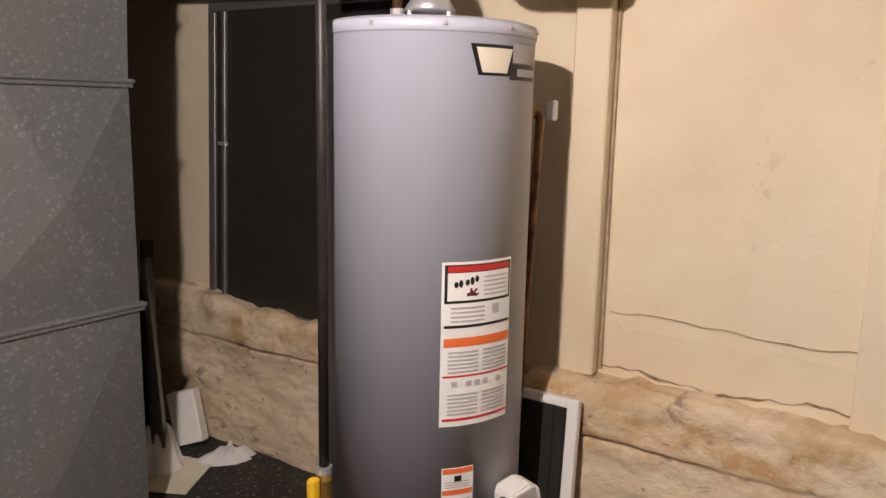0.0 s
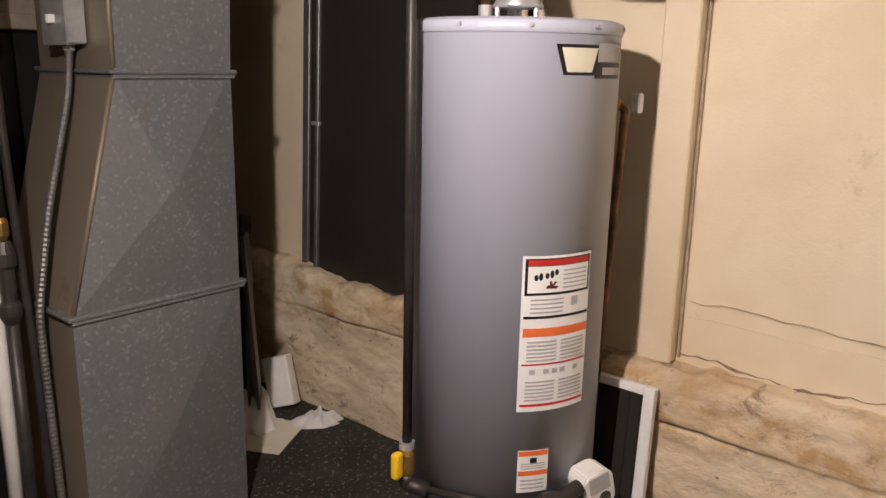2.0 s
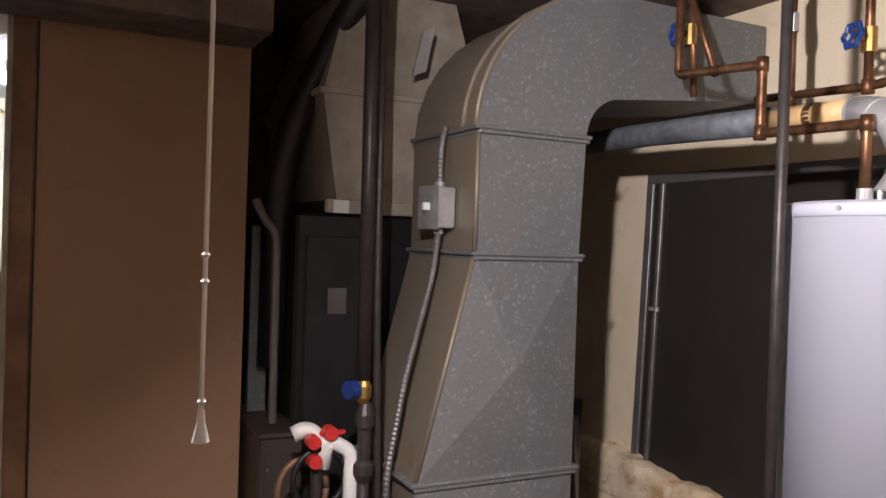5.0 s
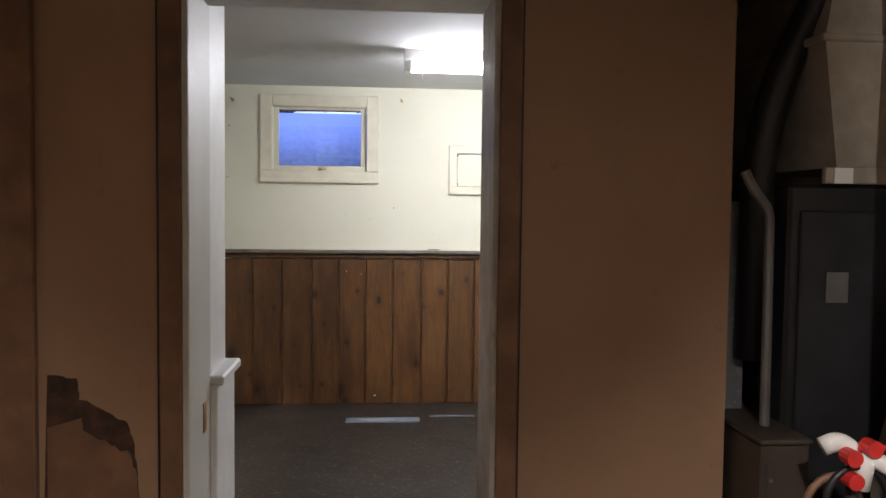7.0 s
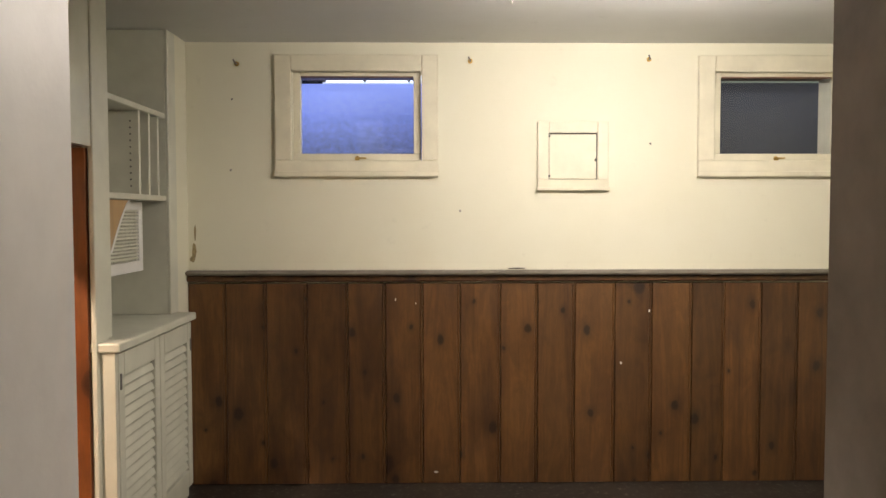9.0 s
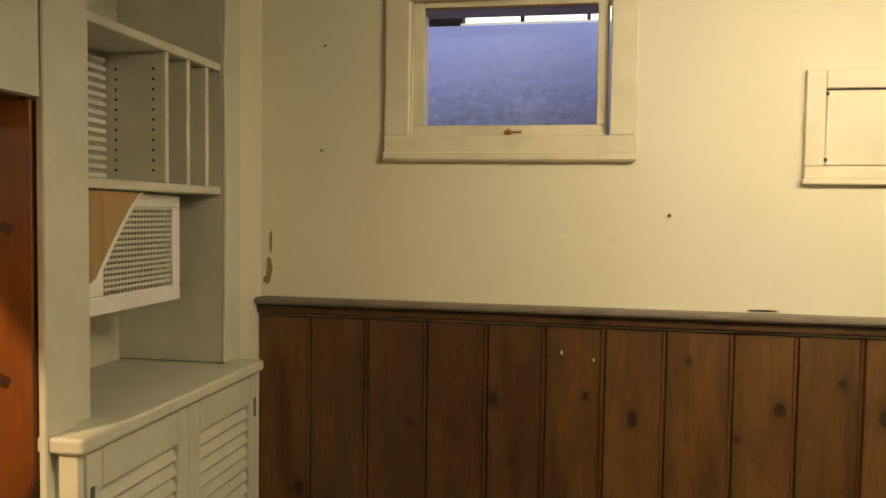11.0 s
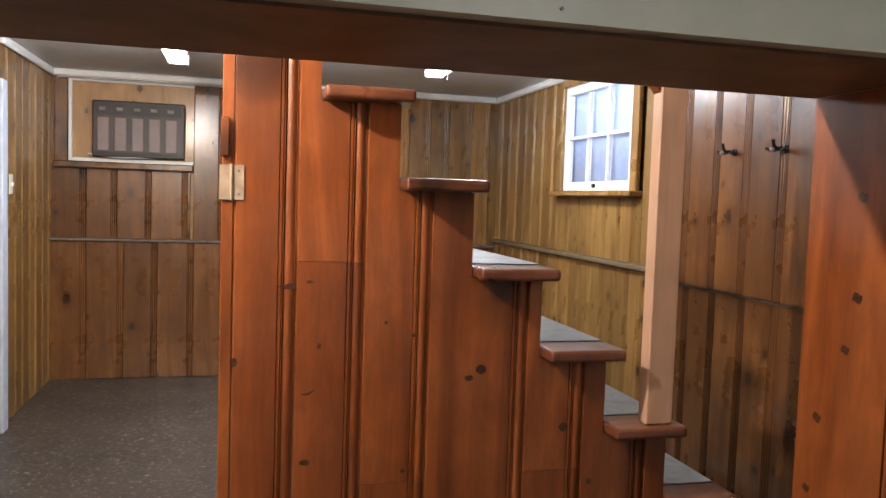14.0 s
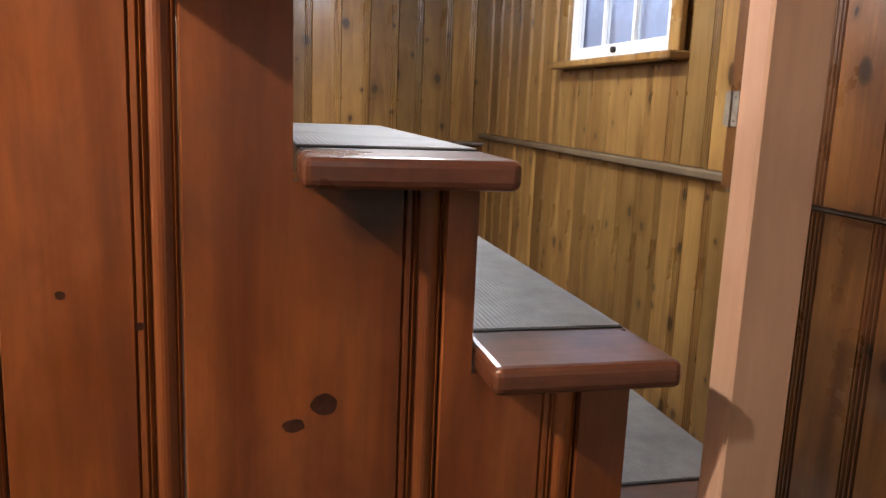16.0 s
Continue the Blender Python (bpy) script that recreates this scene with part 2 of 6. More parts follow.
def dirty_floor(name):
    m, nt, b = mat(name, 0.75)
    v = coords(nt)
    n1, n2 = noise_fac(nt, v, 6, 9, 0.7), noise_fac(nt, v, 60, 4, 0.7)
    col = ramp(nt, n1, [(0.3, (0.012, 0.011, 0.011)), (0.6, (0.028, 0.025, 0.023)), (0.8, (0.09, 0.08, 0.065))])
    col = mix(nt, ramp(nt, n2, [(0.58, (0, 0, 0)), (0.64, (0.7, 0.7, 0.7))]), col, (0.3, 0.28, 0.24))
    nt.links.new(col, b.inputs["Base Color"])
    bump(nt, b, n1, 0.4, 0.01)
    return m


def glowing(name, colour, strength):
    m, nt, b = mat(name, 0.5)
    b.inputs["Base Color"].default_value = (*colour, 1)
    b.inputs["Emission Color"].default_value = (*colour, 1)
    b.inputs["Emission Strength"].default_value = strength
    return m


def glass(name, tint=(0.9, 0.95, 1.0), rough=0.02):
    m, nt, b = mat(name, rough)
    b.inputs["Base Color"].default_value = (*tint, 1)
    b.inputs["Transmission Weight"].default_value = 1.0
    b.inputs["IOR"].default_value = 1.45
    return m


CREAM = wall_paint("cream_basement_paint", (0.75, 0.65, 0.48), (0.58, 0.44, 0.27), 0.5, 0.72, 0.4)
IVORY = wall_paint("ivory_room_paint", (0.72, 0.70, 0.57), (0.62, 0.58, 0.42), 0.25, 0.55, 0.12)
TRIM = plain("ivory_trim_paint", (0.70, 0.66, 0.52), 0.42, 0, 0.08, 9)
UNIT = plain("grey_white_cabinet_paint", (0.58, 0.58, 0.49), 0.4, 0, 0.07, 8)
STONE = stone_wall("painted_rubble_stone")
BROWN = wall_paint("brown_hardboard", (0.325, 0.20, 0.12), (0.245, 0.145, 0.084), 0.5, 0.6, 0.06)
DARKWOOD = plain("dark_old_timber", (0.15, 0.115, 0.09), 0.8, 0, 0.4, 12, 0.3)
JAMBWOOD = plain("brown_stained_casing", (0.17, 0.09, 0.05), 0.55, 0, 0.3, 10, 0.2)
CEILP = wall_paint("grey_ceiling_board", (0.68, 0.69, 0.69), (0.57, 0.57, 0.55), 0.4, 0.8, 0.15)
PINE_DARK = pine("dark_stained_pine", (0.145, 0.065, 0.019), (0.098, 0.041, 0.012), (0.052, 0.021, 0.007), 0.42, tone=0.24, knots=4.4, gloss=0.12, mottle=0.6)
PINE_RED = pine("orange_shellac_pine", (0.255, 0.077, 0.0185), (0.176, 0.0475, 0.0097), (0.098, 0.0242, 0.0057), 0.36, band=5, tone=0.1, knots=1.7, gloss=0.22, mottle=0.5)
PINE_GOLD = pine("golden_knotty_pine", (0.33, 0.185, 0.055), (0.26, 0.135, 0.038), (0.16, 0.073, 0.020), 0.3, tone=0.3, knots=5)
PINE_HOOK = pine("brown_knotty_pine", (0.20, 0.084, 0.024), (0.14, 0.054, 0.015), (0.072, 0.025, 0.008), 0.28, tone=0.24, knots=4.2, mottle=0.6)
TREAD = pine("worn_red_tread", (0.185, 0.070, 0.036), (0.125, 0.042, 0.020), (0.065, 0.021, 0.010), 0.3, "y", band=14, knots=2, mottle=0.7)
POSTM = pine("pinkish_post_wood", (0.64, 0.43, 0.31), (0.58, 0.385, 0.275), (0.50, 0.32, 0.22), 0.5, band=12, tone=0.02, knots=1.2, gloss=0.05, mottle=0.25)
RUBBER = ribbed_rubber("grey_rubber_mat", (0.27, 0.28, 0.275))
GALV = galvanised("galvanised_sheet", 0.48, 0.4, 0.92)
GALV_DUSTY = galvanised("dust_covered_galvanised_sheet", 0.16, 0.95, 1.0)
ZINC = plain("bright_zinc_box", (0.38, 0.39, 0.40), 0.4, 0.4, 0.2, 20)
HEATER = plain("grey_heater_enamel", (0.455, 0.48, 0.565), 0.36, 0, 0.03, 4, 0.02)
COPPER = plain("tarnished_copper", (0.20, 0.10, 0.052), 0.4, 0.75, 0.55, 22, 0.15)
BLACKIRON = plain("black_iron_pipe", (0.045, 0.04, 0.038), 0.45, 0.35, 0.3, 25, 0.15)
BLACK = plain("black_metal", (0.015, 0.015, 0.017), 0.45, 0.2, 0.3, 10)
SILVER = plain("bright_aluminium", (0.6, 0.6, 0.61), 0.36, 0.6, 0.15, 14, 0.1)
WHITE = plain("white_paint", (0.78, 0.78, 0.76), 0.45, 0, 0.05, 12)
PVC = plain("white_plastic", (0.8, 0.79, 0.76), 0.35, 0, 0.06, 18, 0.03)
RED = plain("red_paint", (0.55, 0.03, 0.025), 0.4, 0, 0.15, 20)
ORANGE = plain("orange_label_ink", (0.78, 0.16, 0.04), 0.5, 0, 0.05, 20, 0)
GREYINK = plain("grey_print", (0.42, 0.41, 0.41), 0.6, 0, 0.1, 200, 0)
BLUE = plain("blue_paint", (0.015, 0.04, 0.19), 0.4, 0, 0.2, 20)
YELLOW = plain("yellow_plastic", (0.8, 0.5, 0.02), 0.4, 0, 0.1, 20)
BRASS = plain("brass", (0.55, 0.36, 0.12), 0.35, 0.9, 0.2, 20)
TANKP = plain("ivory_tank_enamel", (0.74, 0.67, 0.5), 0.3, 0, 0.04, 6, 0.02)
CLOTH = plain("crumpled_white_cloth", (0.7, 0.69, 0.68), 0.85, 0, 0.08, 20, 0.3)
CANVAS = plain("dusty_tan_sheet_metal", (0.37, 0.32, 0.255), 0.7, 0.1, 0.25, 9, 0.2)
SCREEN = plain("dark_window_screen", (0.021, 0.018, 0.015), 0.55, 0, 0.15, 6, 0.3)
FRAMEG = plain("dull_grey_aluminium", (0.16, 0.155, 0.15), 0.45, 0.5, 0.2, 10)
TUBE = glowing("fluorescent_tube", (1.0, 0.99, 0.97), 34.0)
TUBE_COOL = glowing("cool_fluorescent_tube", (0.93, 0.98, 1.0), 48.0)
BULBM = glowing("warm_bulb", (1.0, 0.82, 0.6), 20.0)
RIM_GLOW = glowing("pale_daylight_glow", (0.62, 0.72, 0.9), 0.75)
GLASS = glass("window_glass")
FLOOR1 = dirty_floor("dark_dirty_concrete")
FLOOR2 = speckled_tile("speckled_asphalt_tile", 1.0, 0.12)
FLOOR3 = speckled_tile("dirty_dark_tile", 0.6, 0.2)
PLY = pine("plywood_panel", (0.40, 0.24, 0.10), (0.36, 0.21, 0.085), (0.28, 0.15, 0.06), 0.45)
TAPE = plain("grey_duct_wrap", (0.13, 0.145, 0.16), 0.6, 0.2, 0.35, 30, 0.3)
INSUL = plain("tan_pipe_sleeve", (0.62, 0.42, 0.2), 0.6, 0, 0.2, 20)


# ---- mesh helpers ----
def part(name, bm, material, parent=None, label="", smooth=False):
    bmesh.ops.recalc_face_normals(bm, faces=bm.faces)
    me = bpy.data.meshes.new(name)
    bm.to_mesh(me)
    bm.free()
    me.materials.append(material)
    if smooth:
        for p in me.polygons:
            p.use_smooth = True
    ob = new(name, me)
    if parent is not None:
        ob.parent = parent
    if label:
        ob["label"] = label
    return ob


def thing(name, at, label, category, group="", kind=""):
    ob = new(name)
    ob.empty_display_size = 0.1
    ob.location = at
    return tagged(ob, label, category, group, kind)


def box(x0, x1, y0, y1, z0, z1, bevel=0.0, bm=None, segs=1):
    """An axis-aligned slab, bevelled if asked for."""
    bm = bm or bmesh.new()
    made = bmesh.ops.create_cube(bm, size=1)["verts"]
    for v in made:
        v.co = (x0 + (v.co.x + 0.5) * (x1 - x0), y0 + (v.co.y + 0.5) * (y1 - y0), z0 + (v.co.z + 0.5) * (z1 - z0))
    if bevel:
        edges = {e for v in made for e in v.link_edges}
        bmesh.ops.bevel(bm, geom=list(edges), offset=bevel, segments=segs, profile=0.5, affect="EDGES")
    return bm


def rod(a, b, r, n=12, bm=None, r2=None):
    """A closed round bar from a to b."""
    bm = bm or bmesh.new()
    a, b = Vector(a), Vector(b)
    d = b - a
    m = Matrix.Translation((a + b) / 2) @ d.to_track_quat("Z", "Y").to_matrix().to_4x4()
    bmesh.ops.create_cone(bm, cap_ends=True, segments=n, radius1=r, radius2=r if r2 is None else r2, depth=d.length, matrix=m)
    return bm


def rounded(points, radius, steps=5):
    """The polyline with its inner corners rounded."""
    pts = [Vector(p) for p in points]
    out = [pts[0]]
    for p, c, q in zip(pts, pts[1:], pts[2:]):
        u, w = (p - c), (q - c)
        r = min(radius, u.length * 0.45, w.length * 0.45)
        s, e = c + u.normalized() * r, c + w.normalized() * r
        for i in range(steps + 1):
            k = i / steps
            out.append(s * (1 - k) ** 2 + c * 2 * k * (1 - k) + e * k * k)
    out.append(pts[-1])
    return out


def tube(points, r, n=10, bend=0.0, bm=None, rib=0.0):
    """A pipe swept along a polyline; rib: ribbed like flexible conduit."""
    bm = bm or bmesh.new()
    pts = rounded(points, bend) if bend else [Vector(p) for p in points]
    if rib:
        fine = [pts[0]]
        for p, q in zip(pts, pts[1:]):
            k = max(1, int((q - p).length / rib))
            fine += [p.lerp(q, (i + 1) / k) for i in range(k)]
        pts = fine
    rings, side = [], None
    for i, p in enumerate(pts):
        d = (pts[min(i + 1, len(pts) - 1)] - pts[max(i - 1, 0)]).normalized()
        if side is None:
            side = d.orthogonal().normalized()
        side = (side - d * side.dot(d)).normalized()
        up = d.cross(side)
        rr = r * (1.0 if not rib else (1.0 if i % 2 else 0.86))
        rings.append([bm.verts.new(p + (side * math.cos(a) + up * math.sin(a)) * rr) for a in [2 * math.pi * j / n for j in range(n)]])
    for a, b in zip(rings, rings[1:]):
        for j in range(n):
            bm.faces.new((a[j], a[(j + 1) % n], b[(j + 1) % n], b[j]))
    bm.faces.new(rings[0][::-1])
    bm.faces.new(rings[-1])
    return bm


def lathe(profile, n=32, at=(0, 0, 0), axis="z", bm=None):
    """A solid of revolution from (radius, height) pairs."""
    bm = bm or bmesh.new()
    rings = []
    for r, h in profile:
        ring = []
        for j in range(n):
            a = 2 * math.pi * j / n
            c, s = r * math.cos(a), r * math.sin(a)
            p = {"z": (c, s, h), "y": (c, h, s), "x": (h, c, s)}[axis]
            ring.append(bm.verts.new(Vector(p) + Vector(at)))
        rings.append(ring)
    for a, b in zip(rings, rings[1:]):
        for j in range(n):
            bm.faces.new((a[j], a[(j + 1) % n], b[(j + 1) % n], b[j]))
    bm.faces.new(rings[0][::-1])
    bm.faces.new(rings[-1])
    return bm


def prism(outline, axis, lo, hi, bm=None):
    """An outline of (a, b) pairs pushed from lo to hi along axis."""
    bm = bm or bmesh.new()
    put = {"x": lambda a, b, k: (k, a, b), "y": lambda a, b, k: (a, k, b), "z": lambda a, b, k: (a, b, k)}[axis]
    f = [bm.verts.new(put(a, b, lo)) for a, b in outline]
    g = [bm.verts.new(put(a, b, hi)) for a, b in outline]
    n = len(outline)
    bm.faces.new(f[::-1])
    bm.faces.new(g)
    for i in range(n):
        bm.faces.new((f[i], f[(i + 1) % n], g[(i + 1) % n], g[i]))
    return bm


def slab(name, x0, x1, y0, y1, z0, z1, material, label="", category="wall", bevel=0.0):
    return tagged(part(name, box(x0, x1, y0, y1, z0, z1, bevel), material), label or name.replace("_", " "), category, kind="structure")


def board_mesh(name, w, h, material, th=0.018, beads=3, depth=0.0045, width=0.042):
    """A panelling board: a flat face with a chamfered edge and a run of beads at one side. It stands on z = 0, faces -y, width along +x."""
    prof = [(0.001, -0.7 * th), (0.004, -th)]
    if beads:
        width = min(width, 0.016 * beads)
        start, step = w - width, width / beads
        prof.append((start, -th))
        for i in range(beads):
            u = start + i * step
            prof += [(u + step * (0.1 + 0.85 * k / 6), -th + depth * (1 - math.sin(math.pi * k / 6) ** 0.7)) for k in range(7)]
    prof += [(w - 0.0035, -th), (w - 0.001, -0.7 * th)]
    outline = [(0.001, 0)] + prof + [(w - 0.001, 0)]
    bm = prism(outline, "z", 0, h)
    bmesh.ops.recalc_face_normals(bm, faces=bm.faces)
    me = bpy.data.meshes.new(name)
    bm.to_mesh(me)
    bm.free()
    me.materials.append(material)
    return me


def panelling(parent, start, turn, length, z0, z1, material, w=0.18, beads=3, seed=1):
    """Boards side by side from start, along the wall, as children of the wall."""
    rng = random.Random(seed)
    kinds = {}
    u = 0.0
    while u < length - 0.02:
        ww = min(rng.choice((w, w, w * 0.88, w * 1.08)), length - u)
        key = round(ww, 3)
        if key not in kinds:
            kinds[key] = board_mesh("board", ww, z1 - z0, material, beads=beads if ww > 0.09 else 0)
        ob = new("board", kinds[key])
        ob.parent = parent
        ob.matrix_world = pose(start[0], start[1], z0, 0, 0, turn) @ pose(u, -0.0005 * rng.random(), 0)
        u += ww


# ---- structure: floors, walls, ceilings ----
slab("floor_basement", -2.2, 2.7, -4.6, 0.155, -0.12, 0.0, FLOOR1, "dark dirty concrete floor with scattered dust", "floor")
slab("floor_alcove", 0.75, 2.7, 0.155, 1.0, -0.12, 0.0, FLOOR1, "dark dirty concrete floor of the furnace alcove", "floor")
slab("floor_pine_room", -6.7, -1.42, 0.155, 3.8, -0.14, -0.004, FLOOR2, "grey speckled asphalt tile floor, scuffed and dull", "floor")
slab("floor_room", -1.42, 2.7, 0.155, 3.8, -0.14, -0.004, FLOOR3, "dark dirty speckled tile floor with a dull sheen", "floor")

slab("wall_east_upper", 2.29, 2.5, -4.6, 1.0, 0.52, 2.4, CREAM, "cream painted basement wall with stains", "wall")

def rubble_ledge():
    """The thicker, rough foot of the east wall, with a broken upper edge."""
    bm = bmesh.new()
    ny, nz = 520, 90
    grid = []
    for i in range(ny + 1):
        y = -4.6 + 5.6 * i / ny
        top = 0.555 + 0.030 * noise.noise((y * 2.1, 0, 0)) + 0.022 * noise.noise((y * 7, 3, 0)) + 0.008 * noise.noise((y * 23, 6, 0))
        crack = 0.405 + 0.012 * noise.noise((y * 3.1, 9, 0)) + 0.006 * noise.noise((y * 14, 2, 0))
        open_ = max(0.0, 0.25 + 1.2 * noise.noise((y * 2.3, 5, 1)))
        col = []
        for j in range(nz + 1):
            k = j / nz
            z = top * min(1, k * 1.10)
            if k > 0.91:
                x = 2.212 + 0.10 * (k - 0.91) / 0.09 + 0.01 * noise.noise((y * 9, k * 30, 1))
                z = top + 0.010 * noise.noise((y * 13, k * 40, 8))
            else:
                x = 2.19 + 0.020 * noise.noise((y * 3, z * 5, 2)) + 0.010 * noise.noise((y * 9, z * 13, 4)) + 0.004 * noise.noise((y * 29, z * 37, 7))
                x += 0.030 * open_ * max(0, 1 - abs(z - crack) / 0.009)
                x -= 0.010 * (z > crack)
                x += 0.022 * max(0, (z - top + 0.05) / 0.05) ** 2
            col.append(bm.verts.new((x, y, z)))
        grid.append(col)
    for a, b in zip(grid, grid[1:]):
        for j in range(nz):
            bm.faces.new((a[j], b[j], b[j + 1], a[j + 1]))
    return bm


tagged(part("wall_east_foot", rubble_ledge(), STONE, smooth=True), "rough stained stone foot of the cream wall with a cracked ledge", "wall", kind="structure")
def ledge_crack(seed, y0, y1, z, wide):
    """A ragged dark crack between plaster and stone foot."""
    n = 70
    line = [(y0 + (y1 - y0) * k / n, z + 0.022 * noise.noise((seed + k * 0.11, 1, 0)) + 0.012 * noise.noise((seed + k * 0.6, 2, 0))) for k in range(n + 1)]
    gap = [wide * max(0.05, 0.35 + 1.3 * noise.noise((seed, k * 0.35, 5))) for k in range(n + 1)]
    return prism([(y, v + g) for (y, v), g in zip(line, gap)] + [(y, v - g) for (y, v), g in reversed(list(zip(line, gap)))], "x", 2.2815, 2.2848)


CRACK = plain("dark_crack_dirt", (0.30, 0.205, 0.14), 0.9, 0, 0.5, 40, 0.5)
FAINT = plain("faint_brown_seam", (0.47, 0.36, 0.235), 0.9, 0, 0.4, 30, 0.3)
for seed, y0, y1, z, wide in ((3, -4.4, -1.45, 0.738, 0.0011), (13, -3.4, -1.43, 0.574, 0.0055)):
    tagged(part("wall_crack", ledge_crack(seed, y0, y1, z, wide), CRACK if z < 0.6 else FAINT), "ragged brown crack along the plaster edge", "crack", kind="structure")
slab("wall_east_core", 2.32, 2.5, -4.6, 1.0, 0.0, 0.52, STONE, "stone core of the east wall", "wall")
slab("wall_south_basement", -2.2, 2.7, -4.75, -4.6, 0, 2.4, CREAM, "cream painted basement wall", "wall")
slab("wall_west_basement", -2.35, -2.2, -4.75, 0.155, 0, 2.4, BROWN, "brown hardboard basement wall", "wall")
slab("partition_east", 0.145, 0.75, 0.155, 0.37, 0, 2.4, BROWN, "brown hardboard partition beside the doorway", "wall")
slab("partition_west", -2.2, -0.665, 0.155, 0.37, 0, 2.4, BROWN, "brown hardboard partition with torn patches", "wall")
slab("partition_header", -0.665, 0.145, 0.155, 0.37, 1.93, 2.4, BROWN, "brown header above the doorway", "wall")
slab("alcove_wall_west", 0.70, 0.748, 0.372, 1.0, 0, 2.4, BROWN, "brown side wall of the furnace alcove", "wall")
slab("alcove_wall_north", 0.70, 2.5, 1.0, 1.1, 0, 2.4, DARKWOOD, "dark back wall of the furnace alcove", "wall")
slab("room_wall_south_east", 0.75, 2.5, 1.1, 1.12, 0, 2.18, IVORY, "ivory painted room wall", "wall")
slab("room_wall_east", 2.5, 2.6, -4.6, 3.8, 0, 2.4, IVORY, "ivory painted room wall", "wall")

# doorway lining and casing
def doorway():
    t = thing("door_frame", (-0.26, 0.155, 0), "scuffed grey-white door frame with brown casing, door taken off", "door frame", kind="structure")
    t.location = (0, 0, 0)
    part("jamb", box(0.12, 0.145, 0.150, 0.398, 0, 1.905, 0.003), shaded_white, t, "white jamb with shade put into its grey")
    part("jamb", box(-0.665, -0.64, 0.150, 0.398, 0, 1.905, 0.003), SCUFFED, t, "scuffed white jamb")
    part("head", box(-0.665, 0.145, 0.150, 0.398, 1.905, 1.93, 0.003), WHITE, t)
    part("casing", box(0.135, 0.19, 0.137, 0.1545, 0, 1.97, 0.004), JAMBWOOD, t, "dark brown casing")
    part("casing", box(-0.71, -0.655, 0.137, 0.1545, 0, 1.97, 0.004), JAMBWOOD, t, "dark brown casing")
    part("casing", box(-0.655, 0.135, 0.137, 0.1545, 1.915, 1.97, 0.004), JAMBWOOD, t, "dark brown casing")
    part("strike_plate", box(-0.6405, -0.637, 0.30, 0.335, 0.74, 0.82, 0.001), BRASS, t, "tarnished strike plate")


SCUFFED = wall_paint("scuffed_white_paint", (0.58, 0.57, 0.52), (0.40, 0.37, 0.31), 0.55, 0.5, 0.1)
# white paint darkened to carry the shade on one jamb and the shelf panel
shaded_white = plain("shaded_white_paint", (0.42, 0.40, 0.36), 0.5, 0, 0.2, 14)
doorway()
slab("wall_stub", -0.86, -0.648, 0.398, 0.65, 0, 2.18, WHITE, "white painted end of a wall beside the doorway", "wall", 0.003)
slab("wall_stub_dado", -0.86, -0.622, 0.399, 0.66, 0, 0.845, WHITE, "white painted lower panel of the wall end", "wall", 0.003)
slab("wall_stub_rail", -0.86, -0.604, 0.399, 0.675, 0.846, 0.875, WHITE, "white chair rail on the wall end", "trim", 0.006)

# finished room: north wall with two window openings and a meter door
slab("wall_north_low", -1.9, 2.5, 3.6, 3.8, 0, 1.60, IVORY, "ivory plaster wall with marks and nail holes", "wall")
slab("wall_north_high", -1.9, 2.5, 3.6, 3.8, 2.055, 2.4, IVORY, "ivory plaster wall", "wall")
slab("wall_north_a", -1.9, -0.90, 3.6, 3.8, 1.60, 2.055, IVORY, "ivory plaster wall", "wall")
slab("wall_north_b", -0.265, 1.17, 3.6, 3.8, 1.60, 2.055, IVORY, "ivory plaster wall", "wall")
slab("wall_north_c", 1.81, 2.5, 3.6, 3.8, 1.60, 2.055, IVORY, "ivory plaster wall", "wall")
slab("ceiling_rooms", -6.7, 2.5, 0.37, 3.8, 2.18, 2.3, CEILP, "grey painted ceiling board", "ceiling")
slab("ceiling_pine_edge", -6.7, -2.2, 0.02, 0.3695, 2.18, 2.3, CEILP, "grey painted ceiling board", "ceiling")
slab("ceiling_basement", -2.2, 2.5, -4.6, 1.0, 2.16, 2.3, DARKWOOD, "dark timber ceiling boards", "ceiling")

# west wall of the finished room: header beam, plain part and the shelf niche
slab("wall_west_plain", -1.80, -1.42, 0.393, 0.85, 0, 2.18, IVORY, "ivory painted wall", "wall")
slab("header_face", -1.45, -1.42, 0.85, 2.505, 1.581, 2.18, UNIT, "ivory painted header above the stair opening", "wall")
slab("header_beam", -1.80, -1.45, 0.85, 2.505, 1.576, 2.18, JAMBWOOD, "brown stained soffit of the wide opening", "beam")
slab("niche_side", -1.80, -1.435, 2.525, 2.66, 0, 2.18, UNIT, "painted side of the shelf niche", "wall")
slab("niche_north", -1.80, -1.42, 3.432, 3.6, 0, 2.18, IVORY, "ivory painted wall beside the shelves", "wall")
slab("niche_back", -1.80, -1.78, 2.66, 3.432, 0, 2.18, UNIT, "painted back of the shelf niche", "wall")

# stair hall and west room
slab("wall_hook_core", -3.62, -1.80, 3.30, 3.8, 0, 2.18, JAMBWOOD, "pine covered wall behind the stair foot", "wall")
slab("wall_far_north", -6.7, -3.62, 3.45, 3.6, 0, 1.44, PINE_GOLD, "pine wall", "wall")
slab("wall_far_north_top", -6.7, -3.62, 3.45, 3.6, 2.09, 2.18, PINE_GOLD, "pine wall", "wall")
slab("wall_far_north_a", -6.7, -5.15, 3.45, 3.6, 1.44, 2.09, PINE_GOLD, "pine wall", "wall")
